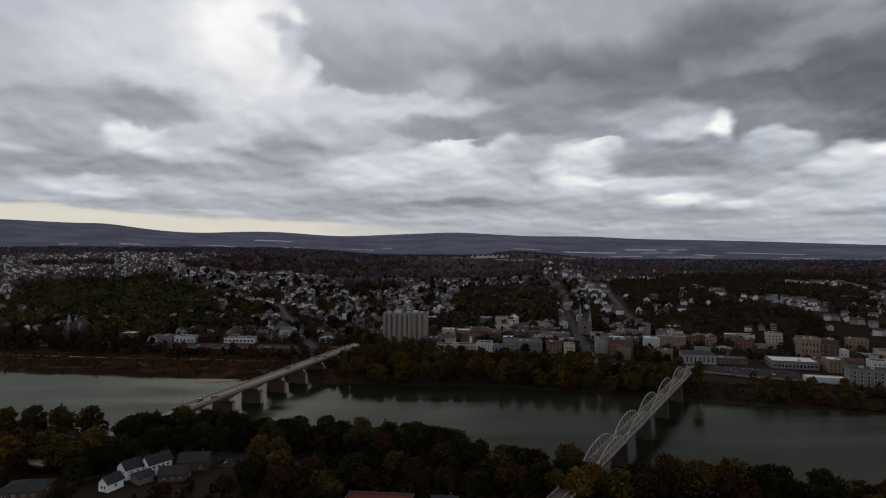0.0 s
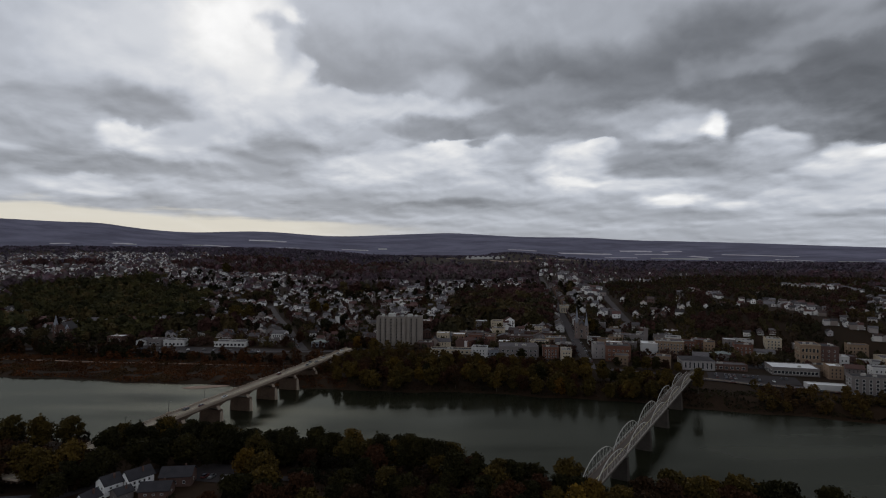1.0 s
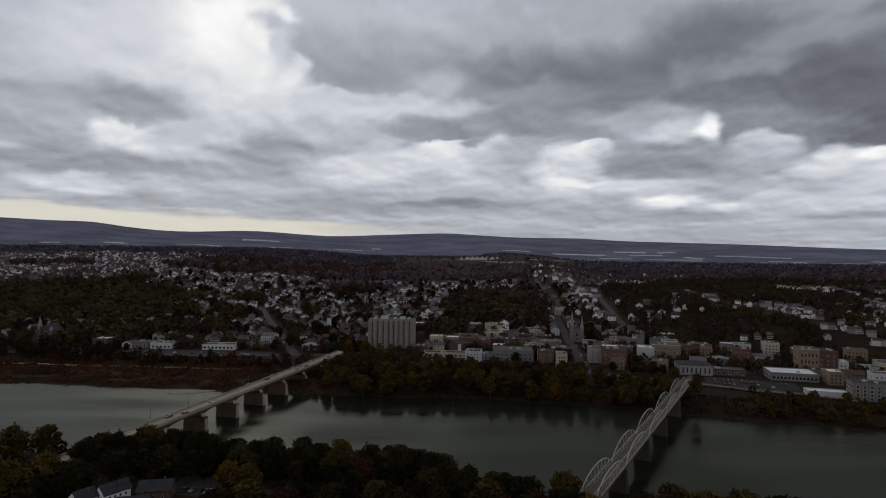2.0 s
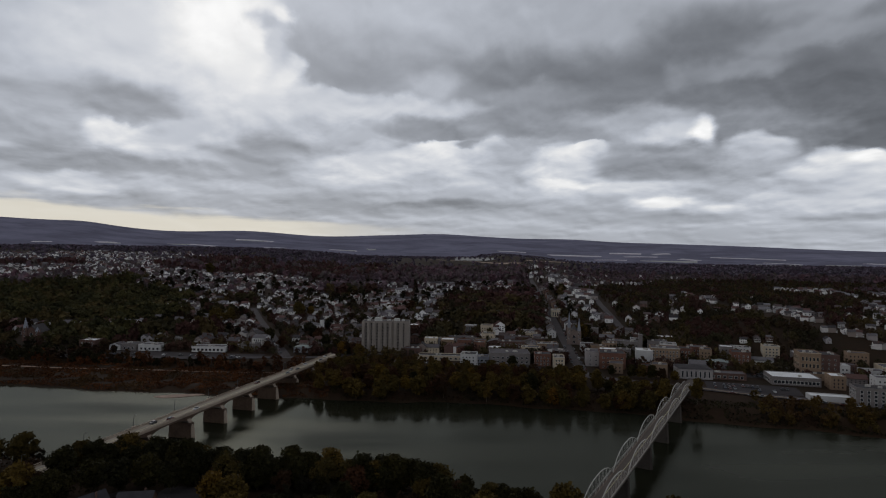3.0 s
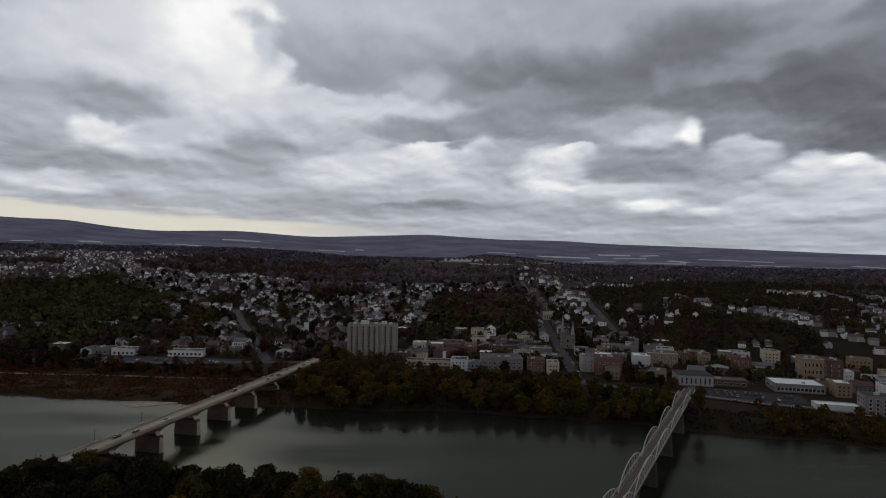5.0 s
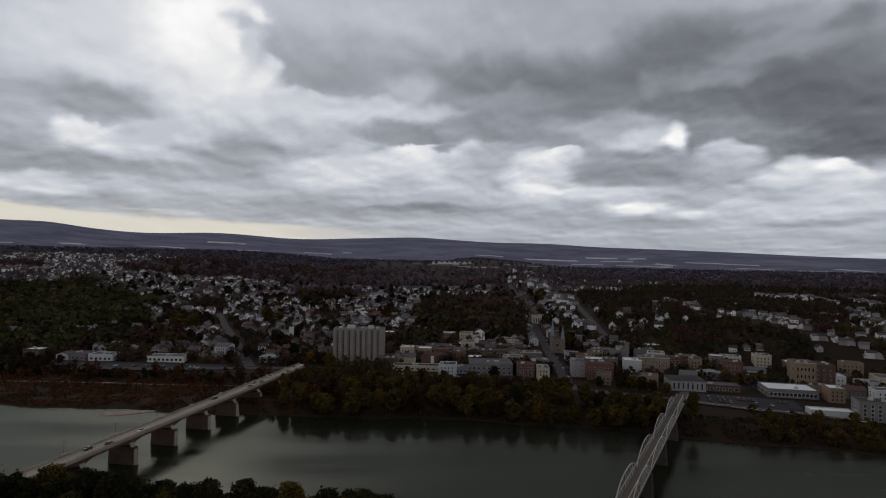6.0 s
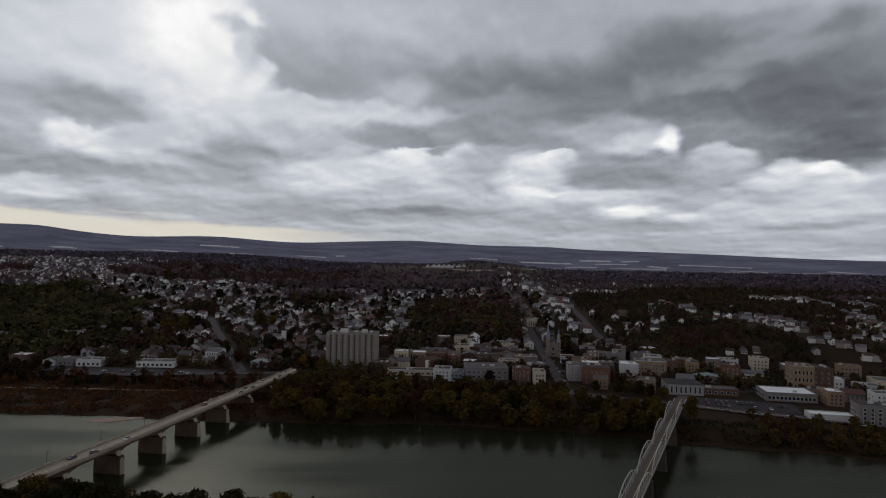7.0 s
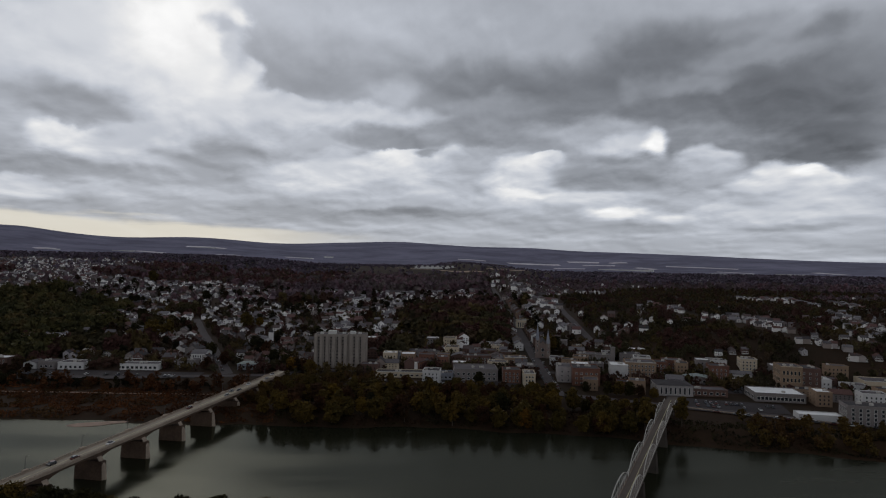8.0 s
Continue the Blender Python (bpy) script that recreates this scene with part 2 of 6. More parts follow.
# ---- materials ----
def material(name, color, rough=0.85, var=0.35, scale=0.15, fine=2.0, bump=0.0, metal=0.0, per="", spread=0.3, palette=(), spec=0.1, leafy=0.0):
    """A surface whose colour varies at a broad and a fine scale (per metre); per: 'object' or 'island' to vary piece by piece."""
    m = bpy.data.materials.new(name)
    m.use_nodes = True
    t = m.node_tree
    b = t.nodes["Principled BSDF"]
    b.inputs["Roughness"].default_value, b.inputs["Metallic"].default_value = rough, metal
    b.inputs["Specular IOR Level"].default_value = spec
    geo = t.nodes.new("ShaderNodeNewGeometry")
    ns = []
    for s, d in ((scale, 3), (fine, 4)):
        n = t.nodes.new("ShaderNodeTexNoise")
        n.inputs["Scale"].default_value, n.inputs["Detail"].default_value = s, d
        t.links.new(geo.outputs["Position"], n.inputs["Vector"])
        ns.append(n.outputs["Fac"])
    both = socket_math(t, "ADD", socket_math(t, "MULTIPLY", ns[0], 0.6), socket_math(t, "MULTIPLY", ns[1], 0.4))
    gain = t.nodes.new("ShaderNodeMapRange")
    t.links.new(both, gain.inputs[0])
    for i, v in ((1, 0.3), (2, 0.7), (3, 1 - var), (4, 1 + var)):
        gain.inputs[i].default_value = v
    value = gain.outputs[0]
    rnd = None
    if per == "object":
        rnd = t.nodes.new("ShaderNodeObjectInfo").outputs["Random"]
    elif per == "island":
        rnd = geo.outputs["Random Per Island"]
    elif per == "patch":
        cells = t.nodes.new("ShaderNodeTexVoronoi")
        cells.inputs["Scale"].default_value = 0.05
        t.links.new(geo.outputs["Position"], cells.inputs["Vector"])
        split = t.nodes.new("ShaderNodeSeparateColor")
        t.links.new(cells.outputs["Color"], split.inputs[0])
        rnd = split.outputs[0]
    base = t.nodes.new("ShaderNodeRGB")
    base.outputs[0].default_value = (*color, 1)
    col = base.outputs[0]
    if palette and rnd is not None:
        ramp = t.nodes.new("ShaderNodeValToRGB")
        t.links.new(rnd, ramp.inputs[0])
        cr = ramp.color_ramp
        cr.interpolation = "CONSTANT" if not leafy or per == "patch" else "LINEAR"
        cr.elements[0].position, cr.elements[0].color = 0.0, (*palette[0], 1)
        cr.elements[1].position, cr.elements[1].color = (len(palette) - 1) / len(palette) if not leafy else 1.0, (*palette[-1], 1)
        for i, c in enumerate(palette[1:-1]):
            e = cr.elements.new((i + 1) / (len(palette) if not leafy else len(palette) - 1))
            e.color = (*c, 1)
        col = ramp.outputs[0]
    elif rnd is not None:
        value = socket_math(t, "MULTIPLY", value, socket_math(t, "ADD", 1 - spread, socket_math(t, "MULTIPLY", rnd, 2 * spread)))
    if leafy:
        own = socket_math(t, "ADD", 1 - leafy, socket_math(t, "MULTIPLY", geo.outputs["Random Per Island"], 2 * leafy))
        value = socket_math(t, "MULTIPLY", value, own)
    mul = t.nodes.new("ShaderNodeVectorMath")
    mul.operation = "SCALE"
    t.links.new(col, mul.inputs[0])
    t.links.new(value, mul.inputs["Scale"])
    t.links.new(mul.outputs[0], b.inputs["Base Color"])
    if bump:
        bm_node = t.nodes.new("ShaderNodeBump")
        bm_node.inputs["Strength"].default_value, bm_node.inputs["Distance"].default_value = 0.6, bump
        t.links.new(ns[1], bm_node.inputs["Height"])
        t.links.new(bm_node.outputs[0], b.inputs["Normal"])
    return m


OLIVE = ((0.0446, 0.0322, 0.008), (0.0612, 0.0406, 0.0088), (0.0778, 0.0476, 0.0096))
GREEN = ((0.0118, 0.0109, 0.00315), (0.0174, 0.0152, 0.00385), (0.026, 0.0211, 0.0049))
GOLD = ((0.108, 0.0624, 0.00784), (0.0833, 0.0508, 0.00784), (0.122, 0.0554, 0.00784))
RUSSET = ((0.03, 0.0145, 0.0065), (0.042, 0.017, 0.0075), (0.026, 0.0145, 0.0065))
WOODS = ((0.0506, 0.0333, 0.0196), (0.0575, 0.031, 0.023), (0.0391, 0.0333, 0.0172), (0.0667, 0.0471, 0.0196), (0.0575, 0.0276, 0.023), (0.0345, 0.0276, 0.0161), (0.0529, 0.0414, 0.0184), (0.0414, 0.0264, 0.0196))
BRUSH = ((0.0475, 0.0189, 0.0077), (0.0612, 0.0238, 0.0084), (0.072, 0.0259, 0.0084), (0.0432, 0.0224, 0.0084), (0.036, 0.0175, 0.0077))
# WOODS made paler and more purple, to stand in for distance haze
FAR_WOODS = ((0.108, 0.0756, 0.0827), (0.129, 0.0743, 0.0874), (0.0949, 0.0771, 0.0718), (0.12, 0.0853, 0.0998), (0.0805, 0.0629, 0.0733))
# a further step towards blue-grey haze, for the woods on the plain
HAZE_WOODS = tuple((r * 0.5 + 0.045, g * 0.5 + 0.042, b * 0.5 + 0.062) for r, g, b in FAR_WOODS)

M = {
    "olive": material("olive_leaves", OLIVE[1], 0.8, 0.3, 0.2, 1.5, per="object", palette=OLIVE, leafy=0.3),
    "green": material("green_leaves", GREEN[1], 0.8, 0.3, 0.2, 1.5, per="object", palette=GREEN, leafy=0.3),
    "gold": material("yellow_leaves", GOLD[1], 0.8, 0.3, 0.2, 1.5, per="object", palette=GOLD, leafy=0.3),
    "russet": material("russet_leaves", RUSSET[1], 0.8, 0.3, 0.2, 1.5, per="object", palette=RUSSET, leafy=0.3),
    "woods": material("autumn_woods", WOODS[0], 0.9, 0.35, 0.012, 0.5, per="patch", palette=WOODS, leafy=0.16),
    "olivewoods": material("olive_hillside_woods", WOODS[0], 0.9, 0.6, 0.02, 0.5, per="patch", palette=((0.0486, 0.0434, 0.0182), (0.0594, 0.0518, 0.0195), (0.0378, 0.0364, 0.0156), (0.0675, 0.0504, 0.0208), (0.0446, 0.035, 0.0182)), leafy=0.16),
    "belt": material("olive_autumn_woods", OLIVE[0], 0.85, 0.4, 0.03, 0.5, per="patch", palette=((0.064, 0.04, 0.011), (0.05, 0.034, 0.01), (0.07, 0.042, 0.011), (0.04, 0.028, 0.009), (0.056, 0.03, 0.011), (0.028, 0.02, 0.008)), leafy=0.25),
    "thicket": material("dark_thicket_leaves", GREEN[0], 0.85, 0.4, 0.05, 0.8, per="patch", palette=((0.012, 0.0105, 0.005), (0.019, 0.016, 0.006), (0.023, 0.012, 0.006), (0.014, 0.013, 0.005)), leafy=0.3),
    "farwoods": material("far_woods_hazed", WOODS[0], 0.9, 0.4, 0.006, 0.2, per="patch", palette=FAR_WOODS, leafy=0.15),
    "redwoods": material("dull_red_woods", WOODS[0], 0.95, 0.4, 0.02, 0.3, per="patch", palette=((0.0738, 0.0367, 0.0352), (0.059, 0.0345, 0.033), (0.0836, 0.0399, 0.0385), (0.0649, 0.0464, 0.033), (0.0512, 0.0367, 0.0308)), leafy=0.15),
    "field": material("pale_stubble", (0.46, 0.43, 0.46), 0.95, 0.35, 0.01, 0.08),
    "hazewoods": material("haze_tinted_woods", WOODS[0], 0.95, 0.4, 0.004, 0.1, per="patch", palette=HAZE_WOODS, leafy=0.1),
    "dirt": material("bare_earth", (0.19, 0.13, 0.095), 0.95, 0.3, 0.1, 1.0),
    "deckdark": material("dark_bridge_roadway", (0.085, 0.07, 0.06), 0.9, 0.2, 0.06, 0.8),
    "brush": material("russet_brush", RUSSET[0], 0.9, 0.5, 0.03, 0.6, per="patch", palette=BRUSH, leafy=0.15),
    "bark": material("bark", (0.06, 0.048, 0.038), 0.9, 0.3, 0.6, 6, bump=0.05),
    "ground": None,
    "hills": None,
    "asphalt": material("asphalt", (0.035, 0.03, 0.031), 0.9, 0.25, 0.08, 1.2),
    "road": material("worn_road", (0.058, 0.05, 0.051), 0.9, 0.2, 0.1, 1.2),
    "paint_line": material("road_paint", (0.55, 0.5, 0.3), 0.8, 0.2, 0.5, 3),
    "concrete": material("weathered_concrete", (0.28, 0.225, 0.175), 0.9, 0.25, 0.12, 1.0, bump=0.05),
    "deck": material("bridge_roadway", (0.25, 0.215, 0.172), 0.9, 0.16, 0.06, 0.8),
    # brown darkened to carry the shade on pier faces and below the deck
    "pier": material("shaded_brown_concrete", (0.075, 0.05, 0.036), 0.9, 0.45, 0.15, 0.9, bump=0.08),
    "stone": material("pier_masonry", (0.06, 0.05, 0.043), 0.9, 0.3, 0.2, 0.9, bump=0.1),
    "steel": material("pale_painted_steel", (0.37, 0.35, 0.32), 0.6, 0.18, 0.3, 2.5),
    "brownsteel": material("brown_painted_steel", (0.16, 0.12, 0.095), 0.8, 0.35, 0.3, 2.0),
    "darksteel": material("dark_steel", (0.07, 0.07, 0.07), 0.6, 0.2, 0.3, 2.5),
    "sand": material("wet_sand", (0.27, 0.195, 0.155), 0.9, 0.25, 0.2, 1.2),
    "glass": material("window_glass", (0.02, 0.022, 0.026), 0.12, 0.3, 0.3, 2, spec=0.6),
    "trim": material("white_trim", (0.437, 0.429, 0.406), 0.7, 0.1, 0.4, 3),
    "white": material("white_siding", (0.468, 0.456, 0.445), 0.75, 0.12, 0.3, 3, per="object", spread=0.15),
    # brighter copy of white, lifting house fronts that the light leaves dim
    "bright_white": material("bright_white_siding", (0.82, 0.81, 0.8), 0.7, 0.1, 0.3, 3),
    "cream": material("cream_render", (0.42, 0.35, 0.26), 0.8, 0.15, 0.3, 2),
    "tan": material("tan_brick", (0.21, 0.145, 0.1), 0.85, 0.2, 0.3, 2.5),
    "brick": material("red_brick", (0.135, 0.066, 0.048), 0.85, 0.22, 0.3, 2.5),
    "darkbrick": material("dark_brown_brick", (0.1, 0.06, 0.05), 0.85, 0.25, 0.3, 2.5),
    "greywall": material("grey_render", (0.17, 0.15, 0.145), 0.85, 0.18, 0.25, 2),
    "palewall": material("pale_grey_render", (0.27, 0.245, 0.24), 0.85, 0.18, 0.25, 2),
    "bluegrey": material("blue_grey_panels", (0.2, 0.21, 0.24), 0.8, 0.18, 0.25, 2),
    "tower": material("pale_brown_concrete", (0.23, 0.2, 0.175), 0.85, 0.14, 0.2, 1.5),
    "spandrel": material("recess_shade_grey", (0.135, 0.118, 0.11), 0.8, 0.25, 0.3, 2),
    "churchstone": material("brown_grey_stone", (0.17, 0.13, 0.115), 0.85, 0.25, 0.3, 2.0),
    "flatroof": material("grey_flat_roof", (0.085, 0.076, 0.08), 0.9, 0.3, 0.1, 1.0),
    "darkroof": material("dark_flat_roof", (0.045, 0.041, 0.043), 0.9, 0.3, 0.1, 1.0),
    "whiteroof": material("white_membrane_roof", (0.6, 0.6, 0.6), 0.7, 0.12, 0.1, 0.8),
    "tealroof": material("grey_green_metal_roof", (0.16, 0.184, 0.175), 0.6, 0.15, 0.1, 1.0),
    "shingle": material("asphalt_shingles", (0.09, 0.085, 0.085), 0.9, 0.25, 0.4, 3, per="object", palette=((0.045, 0.04, 0.042), (0.08, 0.072, 0.075), (0.066, 0.05, 0.048), (0.11, 0.102, 0.106), (0.085, 0.048, 0.042))),
    "slate": material("dark_slate_shingles", (0.036, 0.034, 0.038), 0.85, 0.25, 0.4, 3),
    "siding": material("house_siding", (0.4, 0.39, 0.39), 0.8, 0.12, 0.3, 3, per="object", palette=((0.75, 0.73, 0.71), (0.22, 0.18, 0.16), (0.66, 0.64, 0.63), (0.12, 0.1, 0.1), (0.5, 0.47, 0.45), (0.32, 0.3, 0.305), (0.12, 0.072, 0.062), (0.28, 0.25, 0.24))),
    "siding_far": material("house_siding_far", (0.37, 0.36, 0.36), 0.8, 0.12, 0.3, 3, per="island", palette=((0.8, 0.78, 0.76), (0.3, 0.26, 0.245), (0.76, 0.74, 0.73), (0.15, 0.13, 0.13), (0.7, 0.68, 0.67), (0.5, 0.48, 0.48), (0.14, 0.088, 0.077), (0.86, 0.84, 0.82), (0.62, 0.59, 0.57))),
    "shingle_far": material("shingles_far", (0.125, 0.125, 0.125), 0.9, 0.2, 0.3, 3, per="island", palette=((0.0562, 0.05, 0.0525), (0.106, 0.095, 0.1), (0.0825, 0.0625, 0.06), (0.15, 0.14, 0.147), (0.106, 0.06, 0.055))),
    "porch_far": material("porches_far", (0.3, 0.28, 0.27), 0.85, 0.15, 0.3, 3, per="island", palette=((0.07, 0.06, 0.06), (0.45, 0.44, 0.42), (0.16, 0.13, 0.12), (0.1, 0.09, 0.09), (0.6, 0.58, 0.56))),
    "carpaint": material("car_paint", (0.5, 0.5, 0.5), 0.3, 0.05, 0.5, 3, per="object", spec=0.5, palette=((0.5, 0.5, 0.5), (0.03, 0.03, 0.033), (0.16, 0.165, 0.17), (0.05, 0.05, 0.052), (0.09, 0.02, 0.018), (0.035, 0.04, 0.06))),
    "rubber": material("tyre_rubber", (0.02, 0.02, 0.02), 0.9, 0.2, 1, 4),
    "redroof": material("dull_red_roof", (0.1, 0.026, 0.018), 0.85, 0.25, 0.3, 2),
}


def ground_material():
    """Grass, bare earth and dead leaves, in drifts."""
    m = bpy.data.materials.new("autumn_ground")
    m.use_nodes = True
    t = m.node_tree
    b = t.nodes["Principled BSDF"]
    b.inputs["Roughness"].default_value, b.inputs["Specular IOR Level"].default_value = 0.95, 0.1
    geo = t.nodes.new("ShaderNodeNewGeometry")

    def nz(s, d):
        n = t.nodes.new("ShaderNodeTexNoise")
        n.inputs["Scale"].default_value, n.inputs["Detail"].default_value = s, d
        t.links.new(geo.outputs["Position"], n.inputs["Vector"])
        return n.outputs["Fac"]

    ramp = t.nodes.new("ShaderNodeValToRGB")
    t.links.new(socket_math(t, "ADD", socket_math(t, "MULTIPLY", nz(0.012, 5), 0.65), socket_math(t, "MULTIPLY", nz(0.35, 4), 0.35)), ramp.inputs[0])
    cr = ramp.color_ramp
    cr.elements[0].position, cr.elements[0].color = 0.3, (0.013, 0.01, 0.005, 1)
    cr.elements[1].position, cr.elements[1].color = 0.72, (0.032, 0.018, 0.009, 1)
    e = cr.elements.new(0.5)
    e.color = (0.021, 0.0115, 0.006, 1)
    t.links.new(ramp.outputs[0], b.inputs["Base Color"])
    return m


def water_material():
    m = bpy.data.materials.new("river_water")
    m.use_nodes = True
    t = m.node_tree
    t.nodes.remove(t.nodes["Principled BSDF"])
    body, gloss, mix, fres = (t.nodes.new("ShaderNode" + k) for k in ("BsdfDiffuse", "BsdfGlossy", "MixShader", "Fresnel"))
    body.inputs["Color"].default_value = (0.012, 0.0125, 0.0075, 1)
    gloss.inputs["Color"].default_value = (0.45, 0.455, 0.39, 1)
    fres.inputs["IOR"].default_value = 1.33
    t.links.new(fres.outputs[0], mix.inputs[0])
    t.links.new(body.outputs[0], mix.inputs[1])
    t.links.new(gloss.outputs[0], mix.inputs[2])
    t.links.new(mix.outputs[0], t.nodes["Material Output"].inputs[0])
    geo = t.nodes.new("ShaderNodeNewGeometry")
    hs = []
    for s, k in ((0.5, 0.6), (0.09, 1.0), (2.2, 0.25)):
        n = t.nodes.new("ShaderNodeTexNoise")
        n.inputs["Scale"].default_value, n.inputs["Detail"].default_value = s, 3
        t.links.new(geo.outputs["Position"], n.inputs["Vector"])
        hs.append(socket_math(t, "MULTIPLY", n.outputs["Fac"], k))
    stretch = t.nodes.new("ShaderNodeMapping")
    stretch.inputs["Rotation"].default_value, stretch.inputs["Scale"].default_value = (0, 0, 0.18), (0.006, 0.03, 1)
    t.links.new(geo.outputs["Position"], stretch.inputs[0])
    reach = t.nodes.new("ShaderNodeTexNoise")
    reach.inputs["Scale"].default_value, reach.inputs["Detail"].default_value = 1.0, 4
    t.links.new(stretch.outputs[0], reach.inputs["Vector"])
    ruffle = t.nodes.new("ShaderNodeMapRange")
    t.links.new(reach.outputs["Fac"], ruffle.inputs[0])
    for i, v in ((1, 0.38), (2, 0.64), (3, 0.05), (4, 0.25)):
        ruffle.inputs[i].default_value = v
    # roughness raised below the truss bridge to brighten the reflection there
    sep = t.nodes.new("ShaderNodeSeparateXYZ")
    t.links.new(geo.outputs["Position"], sep.inputs[0])
    below = t.nodes.new("ShaderNodeMapRange")
    below.interpolation_type = "SMOOTHSTEP"
    t.links.new(socket_math(t, "SUBTRACT", sep.outputs[0], socket_math(t, "MULTIPLY", sep.outputs[1], 0.5)), below.inputs[0])
    for i, v in ((1, -60.0), (2, 60.0), (3, 0.0), (4, 0.16)):
        below.inputs[i].default_value = v
    t.links.new(socket_math(t, "ADD", ruffle.outputs[0], below.outputs[0]), gloss.inputs["Roughness"])
    bump = t.nodes.new("ShaderNodeBump")
    bump.inputs["Strength"].default_value, bump.inputs["Distance"].default_value = 0.3, 0.13
    t.links.new(socket_math(t, "ADD", socket_math(t, "ADD", hs[0], hs[1]), hs[2]), bump.inputs["Height"])
    t.links.new(bump.outputs[0], gloss.inputs["Normal"])
    t.links.new(bump.outputs[0], fres.inputs["Normal"])
    return m


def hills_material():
    """Slopes in a slate blue that stands in for haze, with darker wood lots and paler open ground in long patches."""
    m = material("hazed_hill_slopes", (0.152, 0.147, 0.194), 1.0, 0.16, 0.003, 0.02, spec=0.0)
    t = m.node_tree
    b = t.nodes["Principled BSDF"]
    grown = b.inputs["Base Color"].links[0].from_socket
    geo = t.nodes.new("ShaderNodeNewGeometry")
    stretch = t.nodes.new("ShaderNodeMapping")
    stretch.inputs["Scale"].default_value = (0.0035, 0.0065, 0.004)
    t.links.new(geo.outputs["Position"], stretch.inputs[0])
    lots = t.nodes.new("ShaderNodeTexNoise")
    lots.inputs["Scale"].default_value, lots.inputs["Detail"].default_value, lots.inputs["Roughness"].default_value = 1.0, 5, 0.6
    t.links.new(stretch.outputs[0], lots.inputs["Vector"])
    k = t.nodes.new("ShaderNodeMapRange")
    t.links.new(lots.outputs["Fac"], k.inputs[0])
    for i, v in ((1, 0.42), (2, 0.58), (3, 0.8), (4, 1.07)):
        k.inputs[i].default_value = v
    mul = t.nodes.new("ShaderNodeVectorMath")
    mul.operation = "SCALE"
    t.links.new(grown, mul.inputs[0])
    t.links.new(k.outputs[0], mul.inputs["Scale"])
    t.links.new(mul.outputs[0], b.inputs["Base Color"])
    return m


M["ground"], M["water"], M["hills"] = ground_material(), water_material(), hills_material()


# ---- building blocks ----
class Build:
    """Vertices and faces of one mesh."""

    def __init__(self):
        self.v, self.f, self.k = [], [], []

    def face(self, pts, k=0):
        i = len(self.v)
        self.v += [tuple(p) for p in pts]
        self.f.append(tuple(range(i, i + len(pts))))
        self.k.append(k)

    def solid(self, low, high, k=0):
        """A closed body between two outlines of as many corners, the lower one anticlockwise."""
        n, i = len(low), len(self.v)
        self.v += [tuple(p) for p in (*low, *high)]
        self.f += [tuple(i + n - 1 - j for j in range(n)), tuple(i + n + j for j in range(n))]
        self.f += [(i + j, i + (j + 1) % n, i + n + (j + 1) % n, i + n + j) for j in range(n)]
        self.k += [k] * (n + 2)
        return self

    def box(self, x0, x1, y0, y1, z0, z1, k=0):
        c = ((x0, y0), (x1, y0), (x1, y1), (x0, y1))
        return self.solid([(*p, z0) for p in c], [(*p, z1) for p in c], k)

    def loft(self, rings, k=0):
        """A skin over outlines of as many corners, closed at both ends."""
        n, i = len(rings[0]), len(self.v)
        self.v += [tuple(p) for r in rings for p in r]
        for r in range(len(rings) - 1):
            self.f += [(i + r * n + j, i + r * n + (j + 1) % n, i + (r + 1) * n + (j + 1) % n, i + (r + 1) * n + j) for j in range(n)]
        last = i + (len(rings) - 1) * n
        self.f += [tuple(i + n - 1 - j for j in range(n)), tuple(last + j for j in range(n))]
        self.k += [k] * ((len(rings) - 1) * n + 2)
        return self

    def bar(self, a, b, w, h=None, k=0):
        """A square bar from a to b."""
        a, b, h = Vector(a), Vector(b), h or w
        d = (b - a).normalized()
        side = d.cross(Vector((0, 0, 1)))
        side = side.normalized() if side.length > 0.01 else Vector((1, 0, 0))
        top = side.cross(d)
        q = [side * (w / 2 * p) + top * (h / 2 * r) for p, r in ((-1, -1), (1, -1), (1, 1), (-1, 1))]
        return self.solid([b + o for o in q], [a + o for o in q], k)

    def tube(self, a, b, r0, r1, n=6, k=0):
        a, b = Vector(a), Vector(b)
        d = (b - a).normalized()
        side = d.orthogonal().normalized()
        other = d.cross(side)
        ring = [side * math.cos(i * math.tau / n) + other * math.sin(i * math.tau / n) for i in range(n)]
        return self.solid([a + o * r0 for o in ring], [b + o * r1 for o in ring], k)

    def mesh(self, name, mats):
        me = bpy.data.meshes.new(name)
        me.from_pydata(self.v, [], self.f)
        for m in mats:
            me.materials.append(m)
        if len(mats) > 1:
            me.polygons.foreach_set("material_index", self.k)
        me.update()
        return me


def part(name, made, mats, parent=None, label="", m=None):
    """One mesh object, of a Build or of a ready mesh, under a thing or a part."""
    mats = mats if isinstance(mats, (list, tuple)) else [mats]
    ob = new(name, made.mesh(name, mats) if isinstance(made, Build) else made)
    ob.parent = parent
    if m is not None:
        ob.matrix_basis = m
    return tagged(ob, label)


def thing(name, m, label, category, group="", kind=""):
    ob = new(name)
    ob.empty_display_size = 0.5
    ob.matrix_basis = m
    return tagged(ob, label, category, group, kind)


